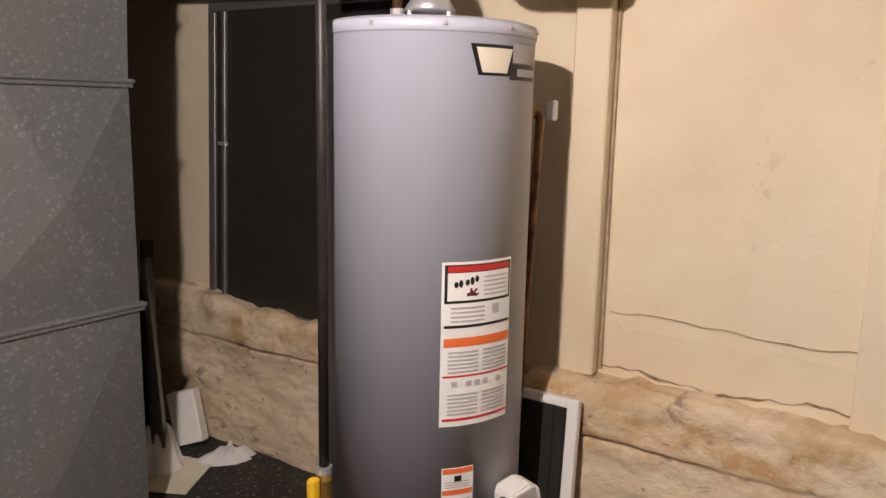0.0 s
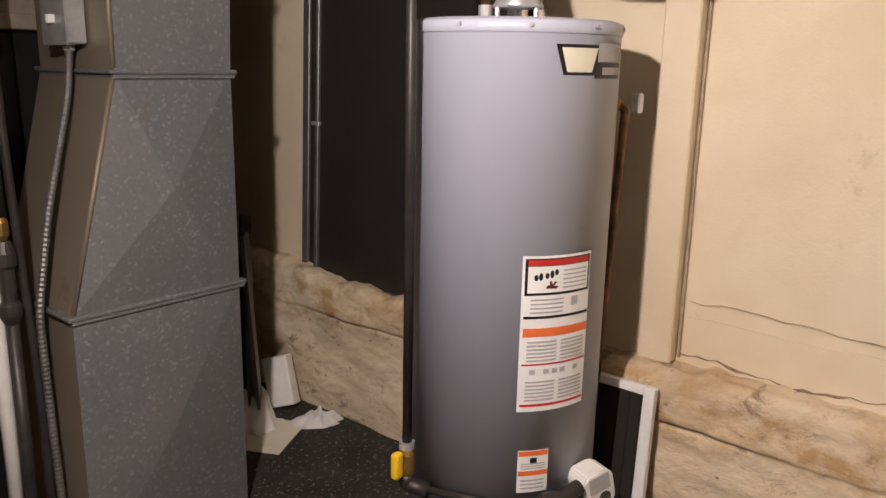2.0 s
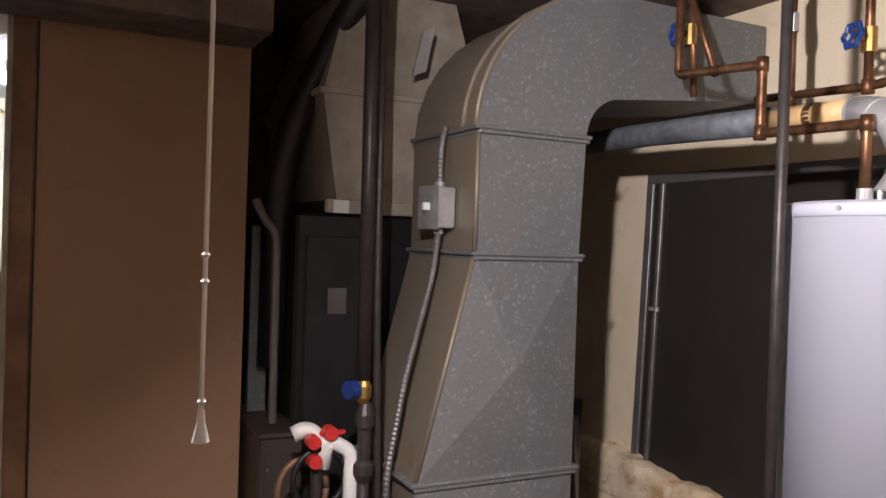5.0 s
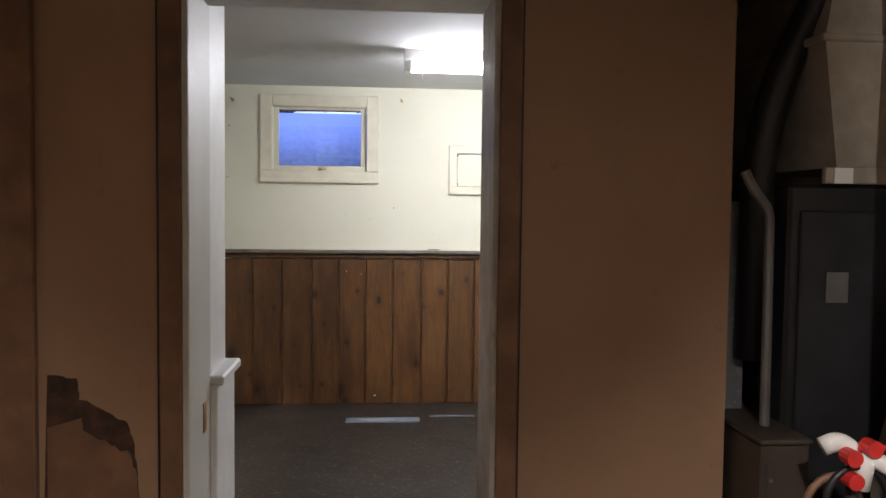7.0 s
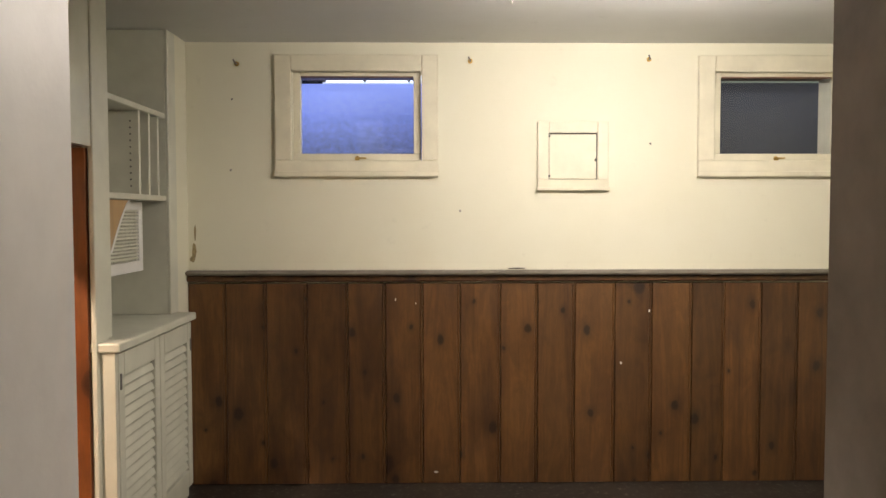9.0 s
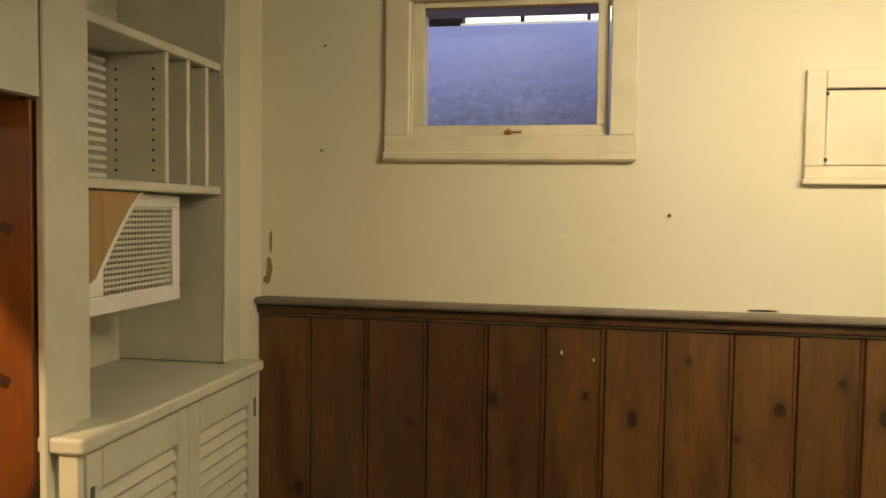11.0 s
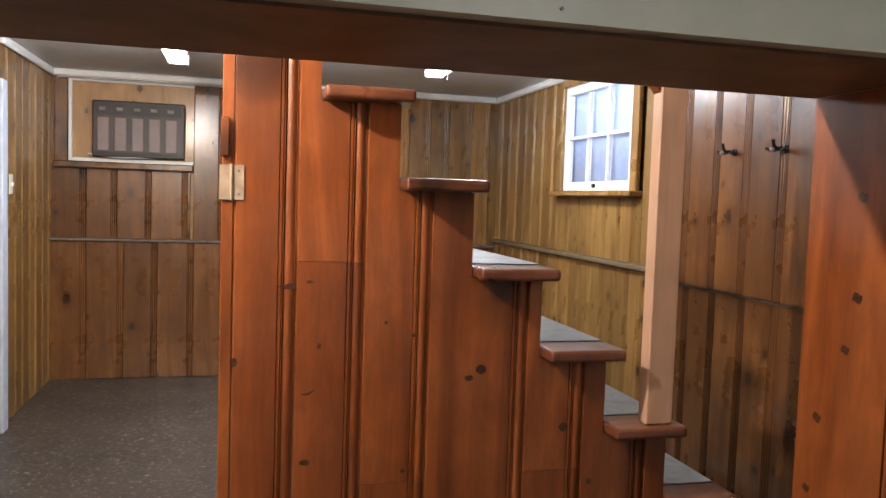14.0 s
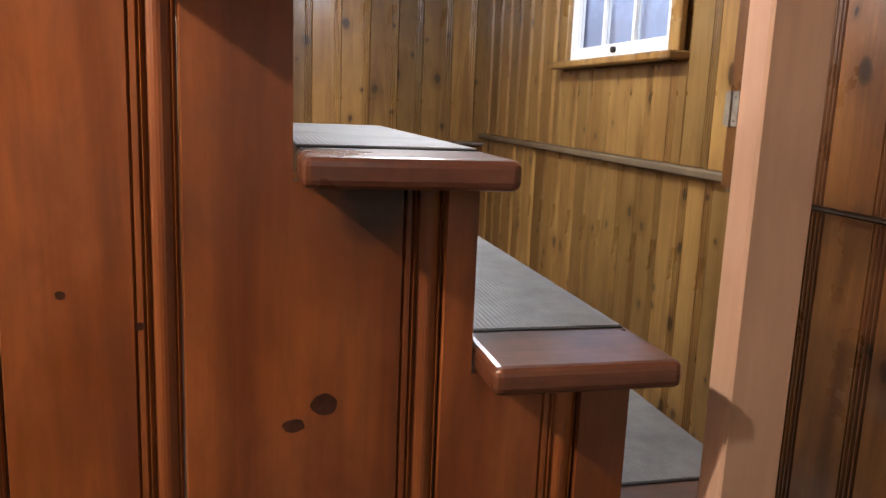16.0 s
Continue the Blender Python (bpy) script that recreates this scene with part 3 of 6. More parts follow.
slab("wall_far_north_b", -4.24, -3.62, 3.45, 3.6, 1.44, 2.09, PINE_GOLD, "pine wall", "wall")
slab("wall_far_west", -6.7, -6.53, 0.1, 3.6, 0, 2.18, PINE_GOLD, "pine wall", "wall")
slab("wall_far_south", -6.7, -1.80, 0.02, 0.15, 0, 2.18, PINE_GOLD, "pine wall", "wall")

# ---- stairs ----
NOSES = [(1.895, 1.612), (2.106, 1.383), (2.322, 1.144), (2.535, 0.914), (2.745, 0.683), (2.945, 0.452), (3.150, 0.221)]
RISERS = [1.871, 2.085, 2.298, 2.510, 2.720, 2.922, 3.126]


def board_top(y):
    """The height of the stair's side boards at y: the underside of the tread above."""
    if y < 1.655:
        return 2.175
    for front, (nose, z) in zip(RISERS, NOSES):
        if y < front:
            return z
    return 0.0


def side_board(y0, y1, z0=0.0, cap=9.9):
    """One beaded board of the stair's side; its top follows the steps."""
    th, w = 0.02, 0.050
    s = y1 - w
    prof = [(y0 + 0.001, 0.014), (y0 + 0.004, th), (s, th)]
    for u in (s + 0.001, s + 0.011):
        prof += [(u, th), (u + 0.0022, th - 0.0042), (u + 0.0045, th)]
    u = s + 0.019
    prof += [(u, th - 0.0048)] + [(u + 0.002 + 0.022 * k / 6, th - 0.003 + 0.004 * math.sin(math.pi * k / 6)) for k in range(7)]
    prof += [(y1 - 0.005, th - 0.0055), (y1 - 0.0035, th - 0.002), (y1 - 0.001, 0.014)]
    cuts = sorted(set(RISERS) | {1.655})
    cols = []
    for (a, d), (b, e) in zip(prof, prof[1:]):
        inner = [c for c in cuts if a < c < b]
        edges = [a] + inner + [b]
        for p, q in zip(edges, edges[1:]):
            dp, dq = (d + (e - d) * (k - a) / (b - a) for k in (p, q))
            cols.append((p, q, dp, dq, min(cap, board_top((p + q) / 2))))
    bm = bmesh.new()
    for p, q, dp, dq, top in cols:
        if top <= z0:
            continue
        vs = [bm.verts.new(c) for c in ((-2.64 + dp, p, z0), (-2.64 + dq, q, z0), (-2.64 + dq, q, top), (-2.64 + dp, p, top), (-2.64, p, z0), (-2.64, q, z0), (-2.64, q, top), (-2.64, p, top))]
        for f in ((0, 1, 2, 3), (5, 4, 7, 6), (3, 2, 6, 7), (1, 0, 4, 5), (1, 5, 6, 2), (4, 0, 3, 7)):
            bm.faces.new([vs[i] for i in f])
    bmesh.ops.remove_doubles(bm, verts=bm.verts, dist=0.0001)
    return bm


def staircase():
    t = thing("staircase", (0, 0, 0), "steep basement staircase with orange pine sides and grey rubber mats", "staircase")
    edges = [1.437, 1.599, 1.782, 1.966, 2.258, 2.440, 2.650, 2.86, 3.06, 3.255]
    for y0, y1 in zip(edges, edges[1:]):
        joint = {1.599: 1.185, 1.782: 0.568, 2.258: 0.580}.get(y0)
        if joint:
            part("side_board", side_board(y0, y1, 0.0, joint), PINE_RED, t)
            part("side_board", side_board(y0, y1, joint + 0.0012), PINE_RED, t)
        else:
            part("side_board", side_board(y0, y1), PINE_RED, t)
    part("end_board", box(-3.50, -2.665, 1.417, 1.436, 0, 2.175, 0.002), PINE_RED, t)
    part("end_post", box(-2.663, -2.622, 1.405, 1.4365, 0, 2.175, 0.003), PINE_RED, t, "dark edged hinge post")
    part("back_board", box(-3.52, -3.50, 1.405, 3.25, 0, 0.2, 0.001), PINE_RED, t)
    for i, (nose, z) in enumerate(NOSES):
        back = (RISERS[i - 1] if i else 1.655) + 0.004
        bm = box(-3.50, -2.538, back, nose, z, z + 0.034, 0.010, segs=3)
        tr = part("tread", bm, TREAD, t, "worn red-brown tread with a rounded nose")
        part("mat", box(-3.47, -2.684, back + 0.002, nose - 0.012, z + 0.0335, z + 0.0375, 0.001), RUBBER, tr, "grey ribbed rubber mat")
        part("mat_edge", box(-2.6835, -2.680, back + 0.002, nose - 0.012, z + 0.0335, z + 0.0358), BLACK, tr)
        low = NOSES[i + 1][1] + 0.034 if i + 1 < len(NOSES) else 0.0
        part("riser", box(-3.50, -2.645, RISERS[i] - 0.016, RISERS[i], low, z - 0.0005), PINE_RED, t)
    return t


def knots(t):
    """Dark knots of the stair's side boards, each a thin lens let into the face."""
    rng = random.Random(11)
    for y, z, r, tall in ((2.122, 0.884, 0.0145, 1.0), (2.087, 0.860, 0.012, 0.75), (2.381, 0.708, 0.014, 1.0), (1.442, 0.918, 0.010, 1.3), (1.664, 0.958, 0.006, 1.5), (1.636, 1.131, 0.009, 0.5), (1.631, 0.640, 0.014, 0.6), (1.903, 0.602, 0.006, 1.0), (1.923, 0.984, 0.005, 1.0), (1.845, 1.02, 0.005, 1.0), (2.47, 0.54, 0.009, 1.0)):
        ring = [(r * (0.95 + 0.2 * rng.random()) * math.cos(k * math.pi / 8), tall * r * (0.85 + 0.2 * rng.random()) * math.sin(k * math.pi / 8)) for k in range(16)]
        part("knot", prism([(y + a, z + b) for a, b in ring], "x", -2.6205, -2.6197), KNOT, t, "dark knot")
    split = [(-0.035, 0.002), (-0.012, 0.006), (0.006, 0.010), (0.017, 0.012), (0.017, -0.004), (0.002, -0.006), (-0.014, -0.003)]
    part("split_knot", prism([(1.580 + a, 1.117 + b) for a, b in split], "x", -2.6206, -2.6190), KNOT, t, "split knot across the bead")
    arc = [(1.617 + 0.040 * k / 8, 0.829 + 0.014 * (k / 8) ** 2.4) for k in range(9)]
    part("grain_scar", prism(arc + [(a, b - 0.003 - 0.004 * math.sin(math.pi * k / 8)) for k, (a, b) in reversed(list(enumerate(arc)))], "x", -2.6205, -2.6198), KNOT, t, "curved bark scar")


KNOT = plain("dark_knot", (0.045, 0.014, 0.007), 0.35, 0, 0.5, 90, 0.1)
knots(staircase())


def newel():
    t = thing("newel_post", (0, 0, 0), "square pinkish wooden post standing on a tread", "post")
    part("shaft", box(-2.6195, -2.570, 2.621, 2.708, 0.7175, 2.178, 0.004), POSTM, t)
    part("brace", prism([(2.20, 2.175), (2.30, 2.175), (2.620, 1.80), (2.620, 1.69)], "x", -2.615, -2.575), PINE_RED, t, "diagonal brace")
    return t


newel()

# boards of the stair opening's return wall and of the hook wall
def panel_wall(name, start, turn, length, z0, z1, material, label, **kw):
    t = thing(name, (0, 0, 0), label, "wall panelling", kind="structure")
    panelling(t, start, turn, length, z0, z1, material, **kw)
    return t


def return_wall():
    """Two wide boards lining the opening, each with a beaded edge, dark knots on their faces."""
    t = thing("panelling_return", (0, 0, 0), "orange pine boards lining the opening, with dark knots", "wall panelling", kind="structure")
    for x0, w in ((-1.80, 0.255), (-1.545, 0.105)):
        ob = new("board", board_mesh("board", w, 1.5755, PINE_RED, beads=3 if w > 0.2 else 0, depth=0.004))
        ob.parent = t
        ob.matrix_world = pose(x0, 2.524, 0)
    for x, z, r in ((-1.665, 1.390, 0.011), (-1.663, 1.213, 0.012), (-1.684, 1.117, 0.010), (-1.743, 0.978, 0.011), (-1.761, 0.837, 0.009), (-1.512, 0.997, 0.019), (-1.500, 1.314, 0.016)):
        part("knot", prism([(x + r * math.cos(k * math.pi / 6), z + r * (0.8 + 0.3 * math.sin(k * 2.1)) * math.sin(k * math.pi / 6)) for k in range(12)], "y", 2.5052, 2.5062), KNOT, t, "dark knot")


return_wall()
panel_wall("panelling_hooks_upper", (-3.62, 3.275), 0, 1.82, 1.045, 2.178, PINE_HOOK, "brown knotty pine boards with coat hooks", w=0.19, seed=4)
panel_wall("panelling_hooks_lower", (-3.60, 3.298), 0, 1.80, 0, 1.028, PINE_HOOK, "brown knotty pine boards at the stair foot", w=0.19, seed=5)
slab("hook_wall_groove", -3.62, -1.80, 3.278, 3.299, 1.032, 1.042, DARKWOOD, "dark gap rail between upper and lower boards", "trim")

panel_wall("panelling_far_north_low", (-6.53, 3.449), 0, 2.90, 0, 1.03, PINE_GOLD, "golden knotty pine boards", w=0.17, seed=6)
panel_wall("panelling_far_north_left", (-6.53, 3.449), 0, 1.30, 1.065, 2.13, PINE_GOLD, "golden knotty pine boards", w=0.17, seed=7)
panel_wall("panelling_far_north_right", (-4.14, 3.449), 0, 0.51, 1.065, 2.13, PINE_GOLD, "golden knotty pine boards", w=0.17, seed=8)
panel_wall("panelling_far_north_mid", (-5.23, 3.449), 0, 1.09, 1.065, 1.40, PINE_GOLD, "golden knotty pine boards below the window", w=0.17, seed=9)
panel_wall("panelling_far_north_over", (-5.23, 3.449), 0, 1.09, 2.125, 2.178, PINE_GOLD, "golden knotty pine boards above the window", w=0.17, seed=10)
slab("rail_far_north", -6.53, -3.62, 3.40, 3.449, 1.033, 1.062, plain("dusty_brown_ledge", (0.13, 0.085, 0.042), 0.7, 0, 0.25, 9), "brown ledge along the pine wall", "trim", 0.006)
panel_wall("panelling_far_west_low", (-6.529, 0.15), 90, 3.29, 0, 0.985, PINE_HOOK, "brown knotty pine boards", w=0.23, seed=11)
panel_wall("panelling_far_west_b", (-6.529, 0.15), 90, 0.95, 1.01, 1.52, PINE_HOOK, "brown knotty pine boards under the window", w=0.23, seed=12)
panel_wall("panelling_far_west_d", (-6.529, 1.12), 90, 0.42, 1.01, 2.13, PINE_HOOK, "brown knotty pine boards beside the window", w=0.21, seed=15)
panel_wall("panelling_far_west_c", (-6.529, 1.54), 90, 1.90, 1.01, 2.13, PINE_GOLD, "golden knotty pine boards", w=0.17, seed=13)
slab("rail_far_west", -6.529, -6.485, 0.15, 3.44, 0.987, 1.008, DARKWOOD, "dark ledge along the pine wall", "trim", 0.004)
panel_wall("panelling_far_south", (-5.30, 0.151), 180, 1.22, 0, 2.13, PINE_GOLD, "golden knotty pine boards", w=0.17, seed=14)
slab("crown_north", -6.53, -3.62, 3.40, 3.43, 2.13, 2.178, WHITE, "white ceiling moulding", "trim", 0.01)
slab("crown_west", -6.51, -6.47, 0.18, 3.40, 2.13, 2.178, WHITE, "white ceiling moulding", "trim", 0.01)
slab("crown_south", -6.47, -5.30, 0.17, 0.20, 2.13, 2.178, WHITE, "white ceiling moulding", "trim", 0.01)

# wainscot of the finished room
panel_wall("wainscot_north", (-1.42, 3.599), 0, 3.9, 0, 1.0, PINE_DARK, "dark stained pine wainscot boards", w=0.185, beads=1, seed=21)
slab("wainscot_cap", -1.42, 2.5, 3.535, 3.599, 1.042, 1.066, plain("dusty_dark_cap", (0.17, 0.15, 0.12), 0.5, 0, 0.25, 9), "dusty dark ledge on top of the wainscot", "trim", 0.008)
slab("wainscot_rail", -1.42, 2.5, 3.560, 3.580, 1.010, 1.0415, PINE_DARK, "dark moulding under the wainscot ledge", "trim", 0.006)

# ---- furnace room: water heater ----
HX, HY, HR = 1.843, -1.141, 0.246


def around(deg, r, z):
    a = radians(deg)
    return (HX + r * math.cos(a), HY + r * math.sin(a), z)


def curved_patch(a0, a1, z0, z1, r, n=10):
    """A sticker that follows the tank's side."""
    bm = bmesh.new()
    vs = [[bm.verts.new(around(a0 + (a1 - a0) * i / n, r, z)) for z in (z0, z1)] for i in range(n + 1)]
    for p, q in zip(vs, vs[1:]):
        bm.faces.new((p[0], q[0], q[1], p[1]))
    return bm


def water_heater():
    t = thing("water_heater", (0, 0, 0), "tall grey gas water heater with warning stickers and a silver vent", "water heater")
    part("tank", lathe([(HR, 0.03), (HR, 1.43), (HR + 0.003, 1.432), (HR + 0.003, 1.457), (HR - 0.012, 1.463), (0.02, 1.466)], 64, (HX, HY, 0)), HEATER, t, smooth=False)
    part("base_ring", lathe([(HR - 0.02, 0.0), (HR - 0.02, 0.031)], 48, (HX, HY, 0)), BLACK, t)
    for k in range(6):
        part("screw", rod(around(150 + k * 36, HR + 0.001, 1.447), around(150 + k * 36, HR + 0.007, 1.447), 0.005, 8), SILVER, t)
    return t


heater = water_heater()
tank_ob = [c for c in heater.children if c.name.startswith("tank")][0]
for poly in tank_ob.data.polygons:
    poly.use_smooth = abs(poly.normal.z) < 0.5


# ---- the big duct ----
def duct():
    t = thing("furnace_duct", (0, 0, 0), "dusty galvanised sheet-metal duct with an elbow and seams", "duct")
    yf, yb = -0.38, 0.02
    def loft(rings, name, label=""):
        bm = bmesh.new()
        vs = [[bm.verts.new(p) for p in ring] for ring in rings]
        for a, b in zip(vs, vs[1:]):
            for i in range(4):
                bm.faces.new((a[i], a[(i + 1) % 4], b[(i + 1) % 4], b[i])).material_index = int(i == 3)
        bm.faces.new(vs[0][::-1])
        bm.faces.new(vs[-1])
        ob = part(name, bm, GALV, t, label)
        ob.data.materials.append(GALV_DUSTY)
        return ob
    def crease(rings, name):
        """A section whose front is cross-broken: a shallow pyramid of four faces."""
        lo, hi = rings
        bm = bmesh.new()
        a, b = [bm.verts.new(p) for p in lo], [bm.verts.new(p) for p in hi]
        for i in (1, 2, 3):
            bm.faces.new((a[i], a[(i + 1) % 4], b[(i + 1) % 4], b[i])).material_index = int(i == 3)
        c = bm.verts.new(sum((Vector(p) for p in (lo[0], lo[1], hi[0], hi[1])), Vector()) / 4 + Vector((0, -0.028, 0)))
        for p, q in ((a[0], a[1]), (a[1], b[1]), (b[1], b[0]), (b[0], a[0])):
            bm.faces.new((p, q, c))
        bm.faces.new(a[::-1])
        bm.faces.new(b)
        ob = part(name, bm, GALV, t)
        ob.data.materials.append(GALV_DUSTY)
        return ob
    def ring(x0, x1, z, f=yf, b=yb):
        return [(x0, f, z), (x1, f, z), (x1, b, z), (x0, b, z)]
    crease([ring(1.075, 1.565, 0.0), ring(1.075, 1.565, 0.728)], "lower_box")
    crease([ring(1.078, 1.566, 0.730), ring(1.228, 1.565, 1.326)], "tapered_section")
    loft([ring(1.228, 1.565, 1.328), ring(1.228, 1.578, 1.660)], "upper_section")
    # elbow towards the wall
    cx, cz, ri = 1.70, 1.662, 0.121
    rings = []
    for k in range(9):
        a = math.pi - k / 8 * math.pi / 2
        ro = 0.472
        xi, zi = cx + ri * math.cos(a), cz + ri * math.sin(a)
        xo, zo = cx + ro * math.cos(a), cz + 0.42 * math.sin(a)
        rings.append([(xo, yf, zo), (xi, yf, zi), (xi, yb, zi), (xo, yb, zo)])
    loft(rings, "elbow")
    loft([[(1.70, yf, 2.082), (1.70, yf, 1.783), (1.70, yb, 1.783), (1.70, yb, 2.082)], [(2.28, yf, 2.082), (2.28, yf, 1.84), (2.28, yb, 1.84), (2.28, yb, 2.082)]], "trunk")
    for x0, x1, z in ((1.060, 1.585, 0.729), (1.214, 1.580, 1.327), (1.216, 1.592, 1.661)):
        part("seam_band", box(x0, x1, yf - 0.012, yb + 0.01, z - 0.006, z + 0.006, 0.003), GALV, t, "dusty drive cleat seam")
        part("seam_lip", box(x0 + 0.010, x1 - 0.006, yf - 0.009, yb + 0.005, z - 0.017, z - 0.0065, 0.002), GALV, t)
    # lock seams up the left-hand side and round the elbow's back
    for y, r in ((yf + 0.012, 0.009), (yf + 0.085, 0.008)):
        arc = [(cx + 0.474 * math.cos(math.pi - k / 12 * math.pi / 2), y, cz + 0.422 * math.sin(math.pi - k / 12 * math.pi / 2)) for k in range(13)]
        part("lock_seam", tube(arc, r, 8), GALV_DUSTY, t, "dusty lock seam", smooth=True)
    part("corner_seam", tube([(1.230, yf + 0.004, 1.335), (1.230, yf + 0.004, 1.652)], 0.007, 8), GALV_DUSTY, t, smooth=True)
    part("corner_seam", tube([(1.080, yf + 0.004, 0.738), (1.229, yf + 0.004, 1.318)], 0.007, 8), GALV_DUSTY, t, smooth=True)
    return t


duct()

# ---- water heater: stickers, gas train, vent ----
GLOVE = plain("dark_red_ink", (0.10, 0.02, 0.018), 0.5, 0, 0.2, 40, 0)


def stickers():
    lab = part("warning_sticker", curved_patch(223, 266, 0.575, 0.950, HR + 0.001, 14), WHITE, heater, "white warning sticker with red and orange bands")
    def strip(name, a0, a1, z0, z1, m, lift):
        part(name, curved_patch(a0, a1, z0, z1, HR + lift, 10), m, lab)
    strip("frame", 224.5, 265, 0.858, 0.944, BLACK, 0.0016)
    strip("panel", 226, 263.6, 0.864, 0.926, WHITE, 0.0022)
    strip("red_band", 226, 263.6, 0.928, 0.941, RED, 0.0022)
    def blot(cx, cz, pts, m, name):
        bm = bmesh.new()
        bm.faces.new([bm.verts.new(around(cx + a, HR + 0.003, cz + z)) for a, z in pts])
        part(name, bm, m, lab)
    for k, (a, z) in enumerate(((230.5, 0.900), (233.0, 0.902), (236.5, 0.904), (239.2, 0.907), (241.8, 0.911))):
        blot(a, z, [(1.2 * math.cos(i * 0.785), (0.0075 + 0.002 * (k % 2)) * math.sin(i * 0.785)) for i in range(8)], BLACK, "brush_mark")
    blot(239.5, 0.880, [(-3.5, -0.006), (2.5, -0.007), (4.0, -0.002), (1.2, 0.000), (3.0, 0.008), (1.6, 0.010), (0.2, 0.003), (-0.4, 0.011), (-1.6, 0.010), (-1.4, 0.002), (-3.0, 0.001)], GLOVE, "glove_mark")
    strip("black_rule", 224.5, 265, 0.803, 0.809, BLACK, 0.0022)
    strip("roundel", 252, 256.5, 0.829, 0.850, GREYINK, 0.0026)
    strip("orange_band", 224.5, 265, 0.760, 0.780, ORANGE, 0.0022)
    strip("red_rule", 224.5, 265, 0.690, 0.694, RED, 0.0022)
    strip("red_rule", 224.5, 265, 0.588, 0.594, RED, 0.0022)
    for i in range(5):
        strip("text_line", 246, 262, 0.872 + i * 0.010, 0.8755 + i * 0.010, GREYINK, 0.003)
    for i in range(4):
        strip("text_line", 228, 247, 0.816 + i * 0.010, 0.8195 + i * 0.010, GREYINK, 0.0026)
    for i in range(6):
        strip("text_line", 227, 244, 0.700 + i * 0.009, 0.704 + i * 0.009, GREYINK, 0.0026)
        strip("text_line", 246.5, 263, 0.700 + i * 0.009, 0.704 + i * 0.009, GREYINK, 0.0026)
        strip("text_line", 227, 244, 0.602 + i * 0.009, 0.606 + i * 0.009, GREYINK, 0.0026)
        strip("text_line", 246.5, 263, 0.602 + i * 0.009, 0.606 + i * 0.009, GREYINK, 0.0026)
    for a in (229, 237, 242, 247, 256):
        strip("pictogram", a, a + 3.2, 0.668, 0.680, GREYINK, 0.0026)
    low = part("small_sticker", curved_patch(225, 243, 0.366, 0.476, HR + 0.001, 8), WHITE, heater, "small white sticker with two red bands")
    for z0, z1, m in ((0.461, 0.474, ORANGE), (0.410, 0.422, ORANGE)):
        part("band", curved_patch(225.5, 242.5, z0, z1, HR + 0.0018, 8), m, low)
    part("pictogram", curved_patch(232, 236, 0.442, 0.456, HR + 0.0018, 4), BLACK, low)
    for i in range(3):
        part("text_line", curved_patch(227, 241, 0.427 + i * 0.006, 0.4295 + i * 0.006, HR + 0.0018, 6), GREYINK, low)
        part("text_line", curved_patch(227, 241, 0.375 + i * 0.010, 0.379 + i * 0.010, HR + 0.0018, 6), GREYINK, low)
    def shield(top0, top1, low0, low1, z0, z1, r):
        bm = bmesh.new()
        vs = [[bm.verts.new(around(a + (b - a) * i / 10, r, z)) for a, b, z in ((low0, low1, z0), (top0, top1, z1))] for i in range(11)]
        for p, q in zip(vs, vs[1:]):
            bm.faces.new((p[0], q[0], q[1], p[1]))
        return bm
    bad = part("badge", shield(235, 264, 239.5, 259, 1.345, 1.409, HR + 0.001), BLACK, heater, "black outlined shield badge")
    part("badge_field", shield(238, 261, 241.5, 257, 1.351, 1.402, HR + 0.0018), TRIM, bad)
    part("badge_plate", curved_patch(261, 287, 1.374, 1.414, HR + 0.0022, 8), GREYINK, bad)
    part("badge_plate", curved_patch(265, 287, 1.346, 1.362, HR + 0.0022, 8), GREYINK, bad)
    part("badge_tab", curved_patch(259, 287, 1.338, 1.372, HR + 0.0016, 8), BLACK, bad)


stickers()


def gas_train():
    t = thing("gas_pipe", (0, 0, 0), "black iron gas pipe with a yellow shut-off lever beside the heater", "pipe")
    gx, gy = 1.562, -1.058
    part("riser", tube([(gx, gy, 2.158), (gx, gy, 0.44)], 0.0118, 14), BLACKIRON, t, smooth=True)
    part("union", rod((gx, gy, 0.452), (gx, gy, 0.435), 0.02, 12), SILVER, t)
    v = part("ball_valve", lathe([(0.017, 0.36), (0.022, 0.375), (0.022, 0.42), (0.017, 0.435)], 12, (gx, gy, 0)), BRASS, t)
    part("lever", box(gx - 0.05, gx - 0.022, gy - 0.012, gy + 0.012, 0.365, 0.435, 0.008, segs=2), YELLOW, v, "yellow lever")
    part("elbow", tube([(gx, gy, 0.365), (gx, gy, 0.335), (gx + 0.013, gy - 0.06, 0.335)], 0.019, 12, 0.02), BLACKIRON, t, smooth=True)
    part("cross_pipe", tube([(gx + 0.008, gy - 0.04, 0.336), (1.622, -1.335, 0.355)], 0.0105, 12), BLACKIRON, t, smooth=True)
    part("elbow_fitting", tube([(1.618, -1.318, 0.354), (1.632, -1.362, 0.357), (1.70, -1.413, 0.372), (1.765, -1.43, 0.385)], 0.019, 12, 0.02), BLACKIRON, t, smooth=True)
    part("union_nut", rod((1.672, -1.392, 0.365), (1.70, -1.413, 0.372), 0.026, 8), BLACKIRON, t)
    return t


gas_train()


